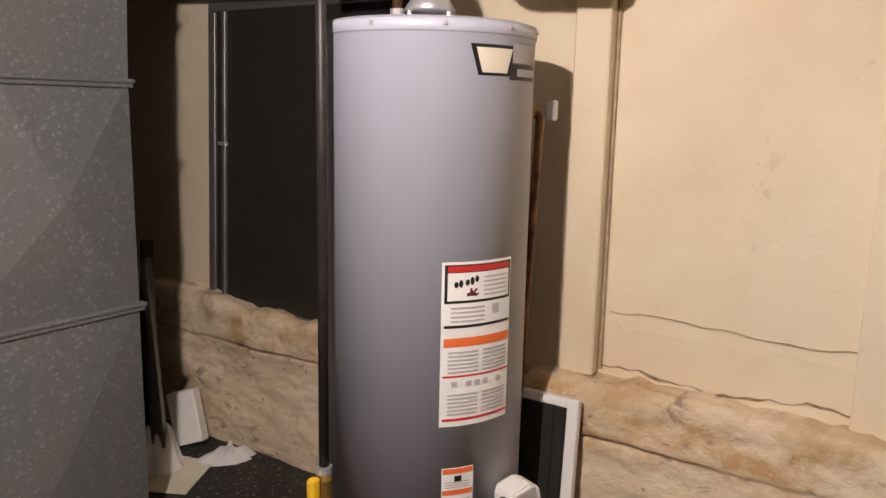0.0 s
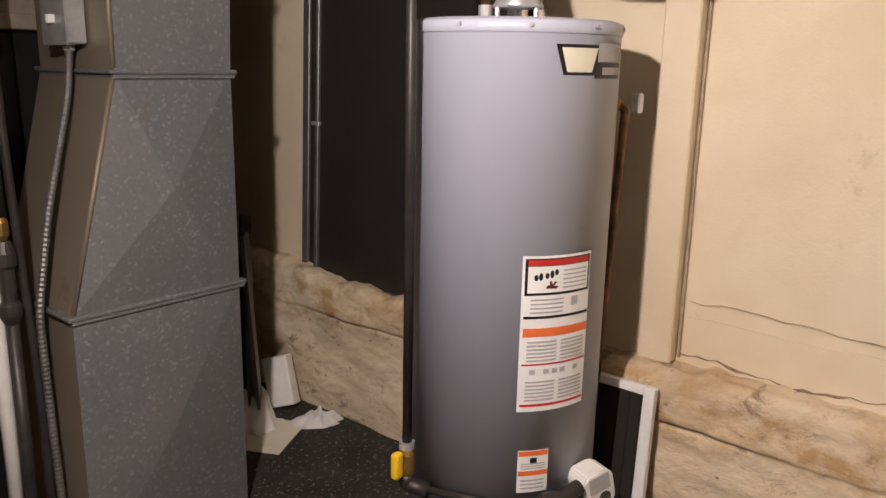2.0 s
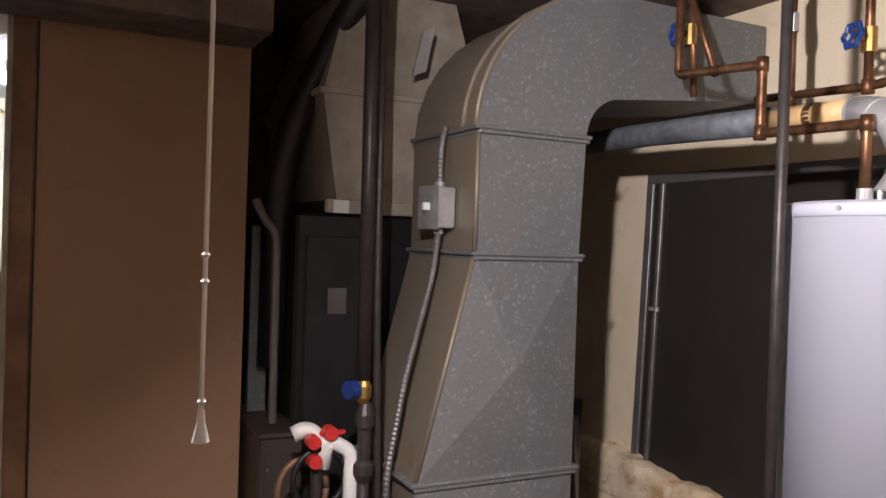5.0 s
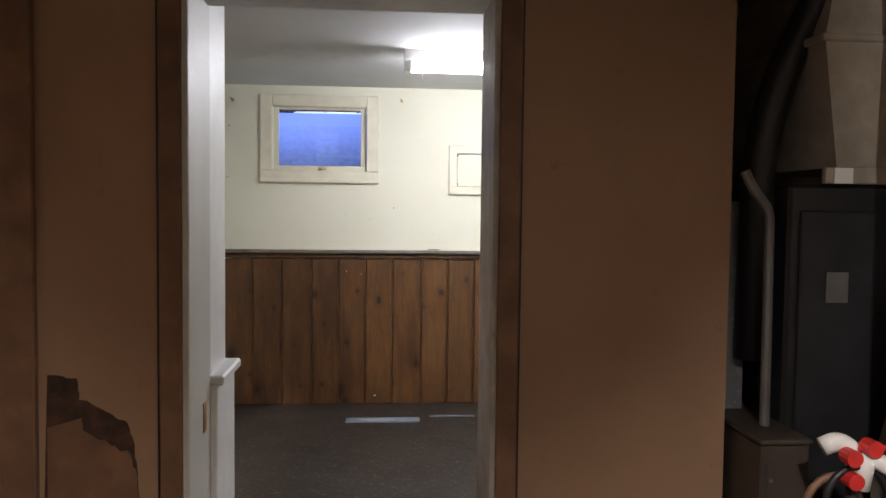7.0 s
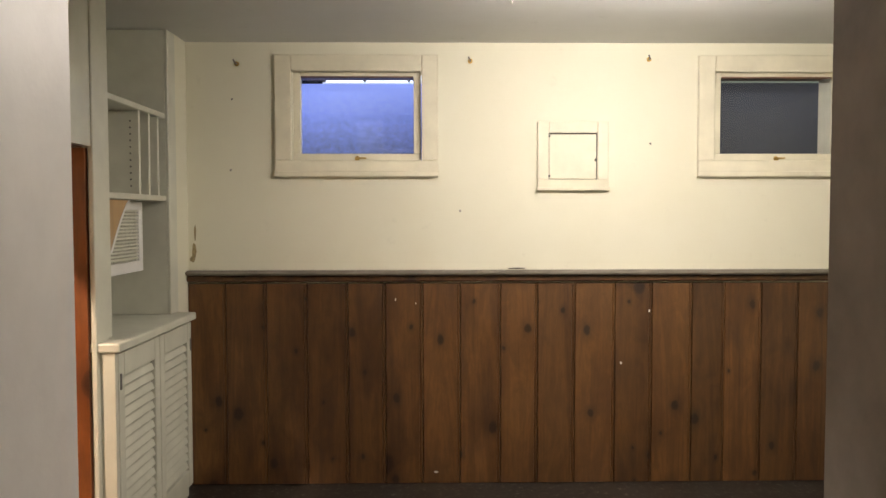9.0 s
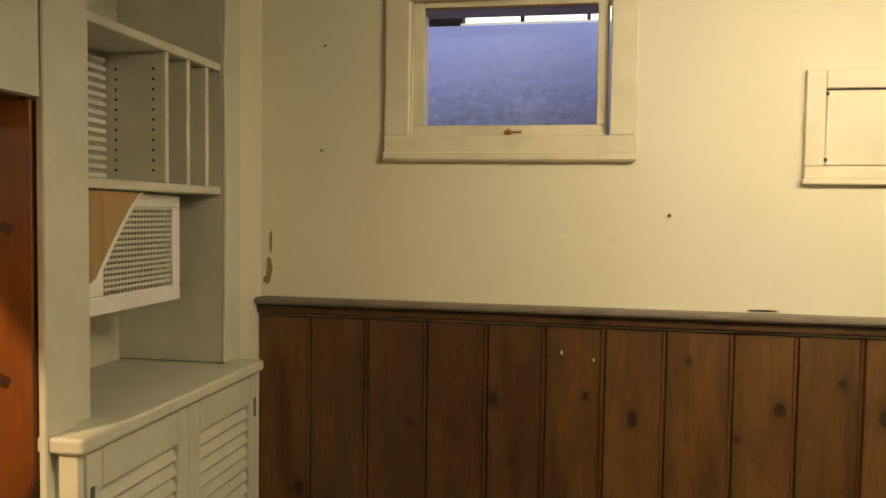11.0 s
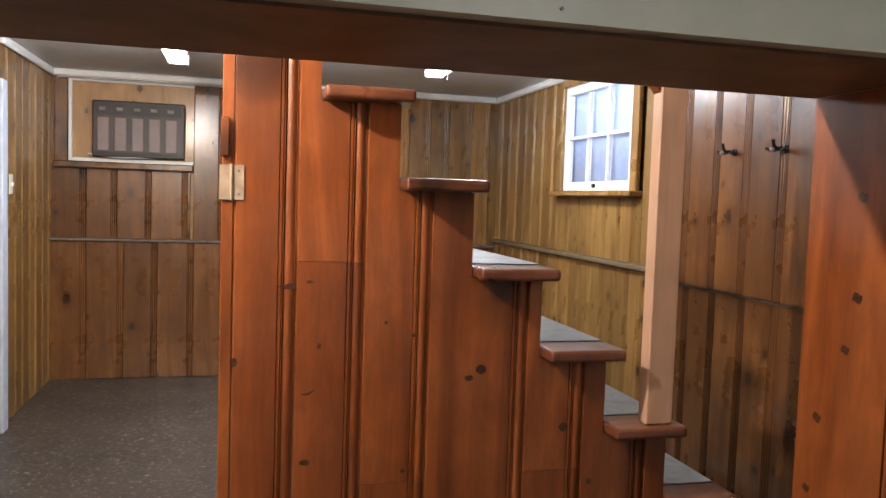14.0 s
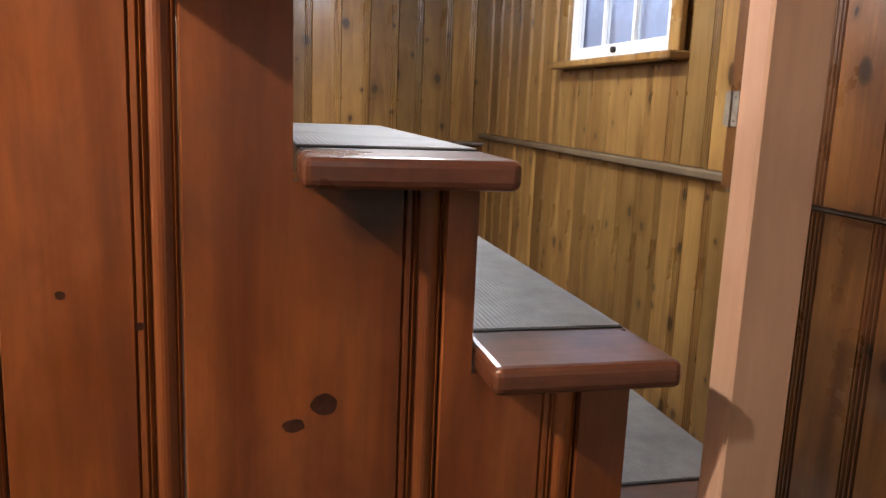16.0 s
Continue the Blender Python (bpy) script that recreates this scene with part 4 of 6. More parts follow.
def control_valve():
    t = thing("gas_control", (0, 0, 0), "white and grey gas control box on the heater's foot", "gas valve")
    bm = prism([(-0.045, -0.05), (0.03, -0.05), (0.045, -0.03), (0.045, 0.035), (0.02, 0.055), (-0.03, 0.055), (-0.045, 0.035)], "y", -0.035, 0.035)
    bmesh.ops.bevel(bm, geom=bm.edges[:], offset=0.005, segments=2, affect="EDGES")
    body = part("housing", bm, PVC, t)
    body.matrix_world = pose(1.828, -1.43, 0.362, 0, -14, -22)
    f = part("label_plate", box(-0.03, 0.03, -0.037, -0.0355, 0.004, 0.046), GREYINK, body)
    part("knob", lathe([(0.019, 0), (0.017, 0.016), (0.008, 0.018)], 16, (0.01, -0.035, -0.022), "y"), BLACK, body)
    f["label"] = "printed label plate"
    part("stem", tube([(1.765, -1.425, 0.375), (1.775, -1.42, 0.30), (1.80, -1.41, 0.20)], 0.018, 10, 0.02), BLACKIRON, t)
    part("bracket", rod((1.82, -1.42, 0.37), (1.83, -1.375, 0.37), 0.03, 12), BLACKIRON, t)
    part("tag", box(1.80, 1.825, -1.447, -1.445, 0.26, 0.30), WHITE, t)


control_valve()


def vent():
    t = thing("heater_vent", (0, 0, 0), "silver vent elbow joined to a sleeved and taped flue pipe", "flue pipe")
    part("draft_hood", lathe([(0.058, 1.494), (0.060, 1.499), (0.047, 1.520), (0.040, 1.532)], 28, (HX, HY, 0)), SILVER, t, smooth=True)
    for a in (30, 150, 270):
        part("hood_leg", rod(around(a, 0.052, 1.463), around(a, 0.052, 1.498), 0.006, 8), SILVER, t)
    pts = [(HX, HY, 1.530), (HX, HY, 1.565), (HX + 0.002, HY + 0.012, 1.605), (HX + 0.006, HY + 0.038, 1.645), (HX + 0.012, HY + 0.082, 1.674), (HX + 0.02, HY + 0.14, 1.683)]
    part("elbow", tube(pts, 0.035, 20), SILVER, t, "crimped silver elbow", smooth=True)
    for p, q in zip(pts[1:], pts[2:]):
        part("elbow_seam", rod(Vector(q) - (Vector(q) - Vector(p)) * 0.08, Vector(q), 0.0375, 20), SILVER, t)
    part("collar", rod((HX, HY, 1.528), (HX, HY, 1.540), 0.040, 20), SILVER, t)
    part("sleeve", tube([(1.862, -1.003, 1.684), (1.876, -0.765, 1.692)], 0.031, 18), INSUL, t, "tan sleeve", smooth=True)
    part("strap", rod((1.870, -0.90, 1.6875), (1.871, -0.878, 1.688), 0.033, 18), COPPER, t)
    part("wrapped_pipe", tube([(1.876, -0.767, 1.692), (1.89, -0.35, 1.708), (1.93, 0.30, 1.722), (2.285, 0.62, 1.73)], 0.037, 18, 0.1), TAPE, t, "grey taped pipe", smooth=True)
    return t


vent()


def gate_valve(t, at, way, colour=BLUE):
    a, d = Vector(at), Vector(way)
    part("valve_body", rod(a - Vector((0, 0, 0.03)), a + Vector((0, 0, 0.03)), 0.018, 10), BRASS, t)
    part("valve_stem", rod(a, a + d * 0.05, 0.008, 8), BRASS, t)
    bm = bmesh.new()
    m = Matrix.Translation(a + d * 0.055) @ d.to_track_quat("Z", "Y").to_matrix().to_4x4()
    ring = [m @ Vector(((0.028 + 0.004 * math.cos(6 * k * math.pi / 12)) * math.cos(k * math.pi / 12), (0.028 + 0.004 * math.cos(6 * k * math.pi / 12)) * math.sin(k * math.pi / 12), 0)) for k in range(24)]
    tube(ring + [ring[0]], 0.006, 8, bm=bm)
    for k in range(3):
        a1 = k * 2 * math.pi / 3
        rod(m @ Vector((0, 0, 0)), m @ Vector((0.028 * math.cos(a1), 0.028 * math.sin(a1), 0)), 0.005, 6, bm)
    part("hand_wheel", bm, colour, t, "blue hand wheel" if colour is BLUE else "")


def copper_pipes():
    t = thing("copper_pipes", (0, 0, 0), "tarnished copper water pipes with blue wheel valves against the wall", "pipes")
    def run(points, r=0.0115, bend=0.018, name="pipe"):
        part(name, tube(points, r, 10, bend), COPPER, t, smooth=True)
    run([(1.80, -1.078, 1.464), (1.80, -1.078, 1.642), (1.80, -0.792, 1.650), (1.80, -0.792, 1.822), (1.80, -0.50, 1.846), (1.80, -0.50, 2.15)], 0.0125)
    part("nipple", rod((1.80, -1.078, 1.464), (1.80, -1.078, 1.50), 0.017, 12), SILVER, t)
    part("washer", rod((1.80, -1.078, 1.4655), (1.80, -1.078, 1.469), 0.03, 16), RED, t)
    run([(2.0, -0.713, 1.70), (2.0, -0.711, 2.155)], 0.0115, 0)
    run([(2.0, -0.60, 1.785), (2.0, -0.937, 1.768), (2.0, -1.037, 1.775), (2.0, -1.035, 2.155)])
    run([(2.0, -0.937, 1.768), (2.0, -0.935, 2.155)], 0.0115, 0)
    run([(2.0, -0.88, 1.706), (2.0, -1.195, 1.690)], 0.012, 0)
    run([(2.0, -1.078, 1.696), (2.0, -1.078, 1.45)], 0.0125, 0)
    run([(2.06, -1.04, 2.02), (2.06, -1.21, 1.975), (2.16, -1.23, 1.96)], 0.011)
    run([(1.89, -0.47, 1.80), (1.88, -0.46, 2.155)], 0.0105, 0)
    run([(1.86, -0.58, 1.84), (1.87, -0.44, 2.155)], 0.0105, 0)
    for p in ((2.0, -0.937, 1.768), (2.0, -1.037, 1.775), (2.0, -1.078, 1.696), (1.80, -0.792, 1.822), (1.80, -0.792, 1.652), (1.80, -1.078, 1.642), (2.0, -0.713, 1.77)):
        part("fitting", rod((p[0], p[1], p[2] - 0.018), (p[0], p[1], p[2] + 0.018), 0.0155, 12), COPPER, t, smooth=True)
    gate_valve(t, (2.0, -0.936, 1.882), (-0.88, 0.18, 0.1))
    gate_valve(t, (1.88, -0.46, 1.98), (-0.85, 0.25, 0))
    part("ball_valve", rod((2.0, -1.036, 1.865), (2.0, -1.036, 1.925), 0.017, 10), SILVER, t)
    part("lever", box(1.975, 1.981, -1.135, -1.085, 1.878, 1.893, 0.002), INSUL, t, "worn tan lever grip")
    part("lever_neck", box(1.976, 1.980, -1.085, -1.04, 1.880, 1.891, 0.001), WHITE, t)
    part("ball_valve", rod((2.0, -0.711, 1.95), (2.0, -0.711, 2.0), 0.017, 10), SILVER, t)
    part("lever", box(1.975, 1.981, -0.72, -0.702, 1.985, 2.08, 0.002), YELLOW, t, "yellow lever")
    return t


copper_pipes()


def expansion_tank():
    t = thing("expansion_tank", (0, 0, 0), "ivory steel expansion tank on a copper tee", "expansion tank")
    prof = [(0.012, 0.0), (0.035, 0.004), (0.068, 0.013), (0.087, 0.028), (0.098, 0.055), (0.101, 0.08), (0.1015, 0.12), (0.1018, 0.16), (0.1015, 0.20), (0.101, 0.255), (0.097, 0.285), (0.085, 0.305), (0.065, 0.317), (0.035, 0.325), (0.012, 0.328)]
    shell = part("shell", lathe(prof, 40), TANKP, t, smooth=True)
    cap = part("valve_cap", lathe([(0.036, 0.318), (0.036, 0.343), (0.028, 0.349), (0.01, 0.349)], 20), BLACK, t, "black air valve cap")
    m = Matrix.Translation((2.0, -1.195, 1.690)) @ Vector((0.03, -0.335, -0.028)).to_track_quat("Z", "Y").to_matrix().to_4x4()
    shell.matrix_world, cap.matrix_world = m, m
    return t


expansion_tank()


def relief_pipe():
    t = thing("relief_pipe", (0, 0, 0), "copper relief pipe running down beside the heater", "pipe")
    part("pipe", tube([(2.07, -1.25, 1.27), (2.11, -1.302, 1.265), (2.11, -1.268, 0.42)], 0.011, 10, 0.02), COPPER, t, smooth=True)
    part("relief_valve", rod((2.03, -1.24, 1.275), (2.095, -1.285, 1.27), 0.02, 12), BRASS, t)
    part("cap", box(2.10, 2.125, -1.345, -1.32, 1.25, 1.30, 0.004), SILVER, t)


relief_pipe()

# ---- things along the east wall ----
tagged(part("wall_post", box(2.243, 2.2895, -1.424, -1.325, 0.556, 2.16, 0.004), CREAM), "cream painted timber post nailed to the wall", "post")
# thin brown line along the post's right-hand edge
tagged(part("post_line", tube([(2.283, -1.432, 0.57), (2.283, -1.431, 1.3), (2.283, -1.432, 2.16)], 0.005, 8), plain("post_line_brown", (0.36, 0.27, 0.17), 0.7, 0, 0.3, 30)), "thin brown line down beside the cream post", "cable")
tagged(part("wall_post", box(2.262, 2.2895, -2.15, -2.06, 0.53, 2.16, 0.003), CREAM), "cream painted timber post nailed to the wall", "post")
def plaster_lip():
    """The thicker lower coat of plaster, with its wavy upper lip."""
    top = [(-4.5 + 3.06 * k / 90, 0.742 + 0.022 * noise.noise((k * 0.13, 4, 0)) + 0.008 * noise.noise((k * 0.5, 8, 0)) - 0.0006 * k) for k in range(91)]
    return prism([(-4.5, 0.54)] + top + [(-1.44, 0.54)], "x", 2.285, 2.2898)


tagged(part("plaster_lip", plaster_lip(), CREAM), "wavy lip of a thicker plaster coat", "trim", kind="structure")


def leaning_screen():
    t = thing("window_screen", (0, 0, 0), "dark old window screen in a grey metal frame on the ledge", "screen")
    m = pose(2.262, 0, 0.50, 0, 2.0, 0)
    def put(name, bm, mt, label=""):
        part(name, bm, mt, t, label).matrix_world = m
    put("mesh", box(-0.012, -0.006, -0.80, 0.12, 0.03, 1.11), SCREEN, "dark fine mesh")
    put("rail", box(-0.022, 0.0, -0.83, 0.155, 0.0, 0.035, 0.003), FRAMEG)
    put("rail", box(-0.022, 0.0, -0.83, 0.155, 1.10, 1.135, 0.003), FRAMEG)
    put("stile", box(-0.022, 0.0, 0.118, 0.155, 0.035, 1.10, 0.003), FRAMEG)
    put("stile", box(-0.022, 0.0, -0.83, -0.795, 0.035, 1.10, 0.003), FRAMEG)
    put("slide_rail", box(-0.030, -0.013, 0.055, 0.075, 0.035, 1.10, 0.003), FRAMEG)
    put("catch", box(-0.034, -0.02, 0.045, 0.09, 0.62, 0.635, 0.002), SILVER)


leaning_screen()


def filter_frame():
    t = thing("furnace_filter", (0, 0, 0), "black mesh furnace filter in a white frame leaning on the stone", "filter")
    m = pose(2.105, -1.115, 0.0, 0, 4.0, 0)
    def put(name, bm, mt, label=""):
        part(name, bm, mt, t, label).matrix_world = m
    put("mesh", box(-0.004, 0.004, -0.30, 0.03, 0.03, 0.49), SCREEN, "black mesh")
    put("frame_side", box(-0.012, 0.012, -0.325, -0.292, 0, 0.52, 0.003), WHITE)
    put("frame_side", box(-0.012, 0.012, 0.022, 0.05, 0, 0.52, 0.003), WHITE)
    put("frame_top", box(-0.012, 0.012, -0.292, 0.022, 0.495, 0.52, 0.003), WHITE)
    put("frame_foot", box(-0.012, 0.012, -0.292, 0.022, 0.0, 0.03, 0.003), BLACK)
    for i in range(9):
        put("rib", box(-0.006, -0.004, -0.288 + i * 0.034, -0.285 + i * 0.034, 0.03, 0.495), BLACK)


filter_frame()


def leaning_bars():
    for i, (y, x, top, m) in enumerate(((0.10, 1.93, 0.80, BLACK), (0.06, 1.955, 0.74, FRAMEG), (0.03, 1.975, 0.73, FRAMEG), (0.12, 1.99, 0.70, BLACK))):
        bm = prism([(-0.020, -0.009), (0.024, -0.009), (0.024, 0.013), (-0.007, 0.013), (-0.007, 0.003), (-0.020, 0.003)], "z", 0, top + 0.01)
        ob = part("metal_strip", bm, m)
        ob.matrix_world = pose(x - 0.07, y - 0.03, 0, -3 - i, 6, 20 * i)
        tagged(ob, "dark metal window strip leaning behind the duct" if m is BLACK else "dull grey metal strip leaning behind the duct", "metal strip", "leaning metal strips")


leaning_bars()


def rumpled(nx, ny, sx, sy, height, seed, material, name):
    bm = bmesh.new()
    g = []
    for i in range(nx + 1):
        row = []
        for j in range(ny + 1):
            u, v = i / nx * 2 - 1, j / ny * 2 - 1
            d = max(0.0, 1 - (u * u + v * v) ** 0.9)
            k = 1 + 0.22 * noise.noise((u * 2 + seed, v * 2, 0))
            z = height * d ** 0.6 * (0.55 + 0.6 * abs(noise.noise((u * 2.3, v * 2.3, seed)))) + 0.012 * d * noise.noise((u * 6, v * 6, seed + 3))
            ang = math.atan2(v, u)
            m = max(abs(u), abs(v))
            row.append(bm.verts.new((math.cos(ang) * m * sx * k, math.sin(ang) * m * sy * k, max(0.001, z))))
        g.append(row)
    for a, b in zip(g, g[1:]):
        for j in range(ny):
            bm.faces.new((a[j], b[j], b[j + 1], a[j + 1]))
    return part(name, bm, material, smooth=True)


rag = rumpled(26, 20, 0.10, 0.055, 0.07, 4, CLOTH, "rag")
rag.matrix_world = pose(2.085, -0.10, 0, 0, 0, -35)
tagged(rag, "crumpled white rag on the dark floor", "rag")
bag = rumpled(22, 22, 0.12, 0.10, 0.20, 9, CLOTH, "plastic_bag")
bag.matrix_world = pose(1.90, 0.06, 0, 0, 0, 10)
tagged(bag, "bulging dirty white plastic bag on the floor", "bag")
foam = part("foam_block", box(-0.03, 0.03, -0.055, 0.055, 0, 0.20, 0.006, segs=2), PVC)
foam.matrix_world = pose(2.09, 0.09, 0.012, -16, 12, 25)
tagged(foam, "white foam packing block leaning on the stone wall", "foam block")
sheet = part("cardboard_scrap", box(-0.13, 0.13, -0.09, 0.09, 0, 0.004, 0.001), TRIM)
sheet.matrix_world = pose(1.90, -0.06, 0.0005, 0, 0, 28)
tagged(sheet, "pale cardboard scrap lying on the floor", "cardboard")


# ---- duct fittings ----
def switch_and_conduit():
    t = thing("conduit_box", (0, 0, 0), "grey electrical switch box with ribbed conduit on the duct's side", "electrical box")
    b = part("box", box(1.172, 1.224, -0.272, -0.150, 1.392, 1.505, 0.004), ZINC, t)
    part("cover_lip", box(1.169, 1.1718, -0.276, -0.146, 1.388, 1.509, 0.001), ZINC, b)
    for cz in (1.392, 1.505):
        part("connector", rod((1.198, -0.222, cz - 0.016), (1.198, -0.222, cz + 0.016), 0.0145, 10), ZINC, t, "zinc conduit connector")
    part("toggle", box(1.150, 1.172, -0.222, -0.208, 1.44, 1.462, 0.003), WHITE, b, "white toggle")
    part("upper_conduit", tube([(1.205, -0.235, 1.675), (1.195, -0.228, 1.62), (1.198, -0.22, 1.505)], 0.0105, 8, 0.05, rib=0.006), FRAMEG, t)
    part("lower_conduit", tube([(1.198, -0.225, 1.392), (1.180, -0.235, 1.27), (1.085, -0.275, 0.98), (1.028, -0.305, 0.74), (1.030, -0.31, 0.45), (1.04, -0.31, 0.05)], 0.0105, 8, 0.05, rib=0.006), FRAMEG, t)


switch_and_conduit()


# ---- furnace and its pipes in the alcove ----
def furnace():
    t = thing("furnace", (0, 0, 0), "old black furnace with a dusty tapered plenum", "furnace")
    part("casing", box(0.90, 1.52, 0.14, 0.86, 0.0, 1.43, 0.01), BLACK, t)
    part("front_panel", box(0.93, 1.20, 0.128, 0.139, 0.55, 1.36, 0.004), plain("soot_black_panel", (0.02, 0.02, 0.024), 0.55, 0.3, 0.4, 7), t)
    part("rating_plate", box(1.0, 1.06, 0.124, 0.1275, 1.12, 1.20), FRAMEG, t)
    bm = bmesh.new()
    lo = [(1.02, 0.13, 1.475), (1.46, 0.13, 1.475), (1.46, 0.70, 1.475), (1.02, 0.70, 1.475)]
    hi = [(0.955, 0.09, 1.79), (1.52, 0.09, 1.79), (1.52, 0.80, 1.79), (0.955, 0.80, 1.79)]
    a, b = [bm.verts.new(p) for p in lo], [bm.verts.new(p) for p in hi]
    for i in range(4):
        bm.faces.new((a[i], a[(i + 1) % 4], b[(i + 1) % 4], b[i]))
    bm.faces.new(a[::-1])
    bm.faces.new(b)
    part("tapered_plenum", bm, CANVAS, t, "dusty tan sheet-metal taper")
    part("plenum_collar", box(0.94, 1.53, 0.08, 0.81, 1.79, 1.81, 0.004), CANVAS, t)
    bm = bmesh.new()
    a = [bm.verts.new(p) for p in ((0.96, 0.10, 1.81), (1.50, 0.10, 1.81), (1.50, 0.78, 1.81), (0.96, 0.78, 1.81))]
    b = [bm.verts.new(p) for p in ((1.06, 0.18, 2.155), (1.44, 0.18, 2.155), (1.44, 0.70, 2.155), (1.06, 0.70, 2.155))]
    for i in range(4):
        bm.faces.new((a[i], a[(i + 1) % 4], b[(i + 1) % 4], b[i]))
    bm.faces.new(a[::-1])
    bm.faces.new(b)
    part("upper_plenum", bm, CANVAS, t)
    part("band", box(0.985, 1.50, 0.118, 0.139, 1.432, 1.474, 0.003), CANVAS, t)
    part("paper_tag", box(1.005, 1.055, 0.112, 0.1175, 1.432, 1.472), WHITE, t, "pale paper tag")
    part("foil_patch", prism([(1.215, 1.86), (1.26, 1.88), (1.285, 2.02), (1.245, 2.0)], "y", 0.02, 0.03), SILVER, t, "shiny foil tape")
    part("smoke_pipe", tube([(0.86, 0.24, 0.95), (0.862, 0.24, 1.52), (0.91, 0.22, 1.74), (1.06, 0.18, 2.07), (1.12, 0.16, 2.155)], 0.045, 16, 0.12), BLACK, t, "black smoke pipe", smooth=True)
    return t


furnace()
def return_box():
    m = plain("dark_brown_cabinet", (0.05, 0.038, 0.03), 0.5, 0, 0.3, 9)
    t = thing("return_cabinet", (0, 0, 0), "low dark brown sheet-metal box beside the furnace", "metal box")
    part("body", box(0.768, 0.892, -0.015, 0.40, 0.0, 0.786, 0.005), m, t)
    part("lid", box(0.762, 0.897, -0.022, 0.402, 0.7865, 0.80, 0.004), m, t, "overhanging dusty lid")
    part("front_panel", box(0.780, 0.880, -0.021, -0.0155, 0.06, 0.74, 0.002), m, t)
    for z in (0.10, 0.70):
        part("screw", rod((0.79, -0.0215, z), (0.79, -0.0245, z), 0.005, 8), FRAMEG, t)


return_box()
tagged(part("metal_channel", prism([(0.80, 0.28), (0.855, 0.28), (0.855, 0.31), (0.847, 0.31), (0.847, 0.288), (0.808, 0.288), (0.808, 0.31), (0.80, 0.31)], "z", 0.801, 1.385), GALV), "upright galvanised channel standing on the metal box", "metal channel")


def boiler_feed():
    t = thing("water_supply", (0, 0, 0), "dark supply pipe with blue valve, white plastic and red fittings", "pipes")
    part("supply_pipe", tube([(0.957, -0.285, 2.158), (0.965, -0.283, 0.99)], 0.019, 12), BLACKIRON, t, smooth=True)
    part("side_conduit", tube([(0.992, -0.27, 2.158), (1.0, -0.27, 1.2), (1.03, -0.26, 0.5), (1.03, -0.26, 0.0)], 0.011, 8, 0.2), BLACKIRON, t, smooth=True)
    part("brass_valve", lathe([(0.014, 0.93), (0.022, 0.945), (0.022, 0.975), (0.015, 0.99)], 12, (0.965, -0.283, 0)), BRASS, t)
    part("blue_knob", rod((0.915, -0.30, 0.968), (0.94, -0.292, 0.968), 0.024, 12), BLUE, t, "blue knob")
    part("regulator", lathe([(0.016, 0.72), (0.028, 0.745), (0.028, 0.77), (0.018, 0.78), (0.018, 0.86), (0.026, 0.87), (0.026, 0.90), (0.015, 0.93)], 14, (0.972, -0.283, 0)), BLACKIRON, t)
    part("lower_pipe", rod((0.972, -0.283, 0.0), (0.972, -0.283, 0.72), 0.016, 12), BLACKIRON, t, smooth=True)
    part("white_pipe", tube([(0.80, -0.22, 0.845), (0.83, -0.225, 0.86), (0.86, -0.23, 0.845), (0.875, -0.235, 0.79)], 0.021, 12, 0.02), PVC, t, "white plastic bend", smooth=True)
    part("white_pipe", tube([(0.875, -0.245, 0.76), (0.885, -0.25, 0.835), (0.945, -0.262, 0.80), (0.945, -0.262, 0.0)], 0.019, 12, 0.02), PVC, t, "white plastic drain", smooth=True)
    for x, z in ((0.84, 0.835), (0.845, 0.785), (0.885, 0.855)):
        part("red_cap", rod((x, -0.28, z), (x, -0.245, z), 0.018, 12), RED, t, "red union nut")
    part("red_lever", box(0.86, 0.93, -0.262, -0.25, 0.845, 0.858, 0.004), RED, t)
    loop = [(0.865 + 0.07 * math.cos(k * math.pi / 12), -0.25, 0.735 + 0.075 * math.sin(k * math.pi / 12)) for k in range(25)]
    part("hose", tube(loop, 0.008, 8), BLACK, t, "black hose loop", smooth=True)
    loop = [(0.83 + 0.065 * math.cos(k * math.pi / 12), -0.22, 0.70 + 0.08 * math.sin(k * math.pi / 12)) for k in range(25)]
    part("hose", tube(loop, 0.009, 8), JAMBWOOD, t, "brown hose loop", smooth=True)
    part("support", rod((0.86, -0.24, 0.0), (0.86, -0.24, 0.76), 0.015, 10), BLACKIRON, t)
    return t


boiler_feed()


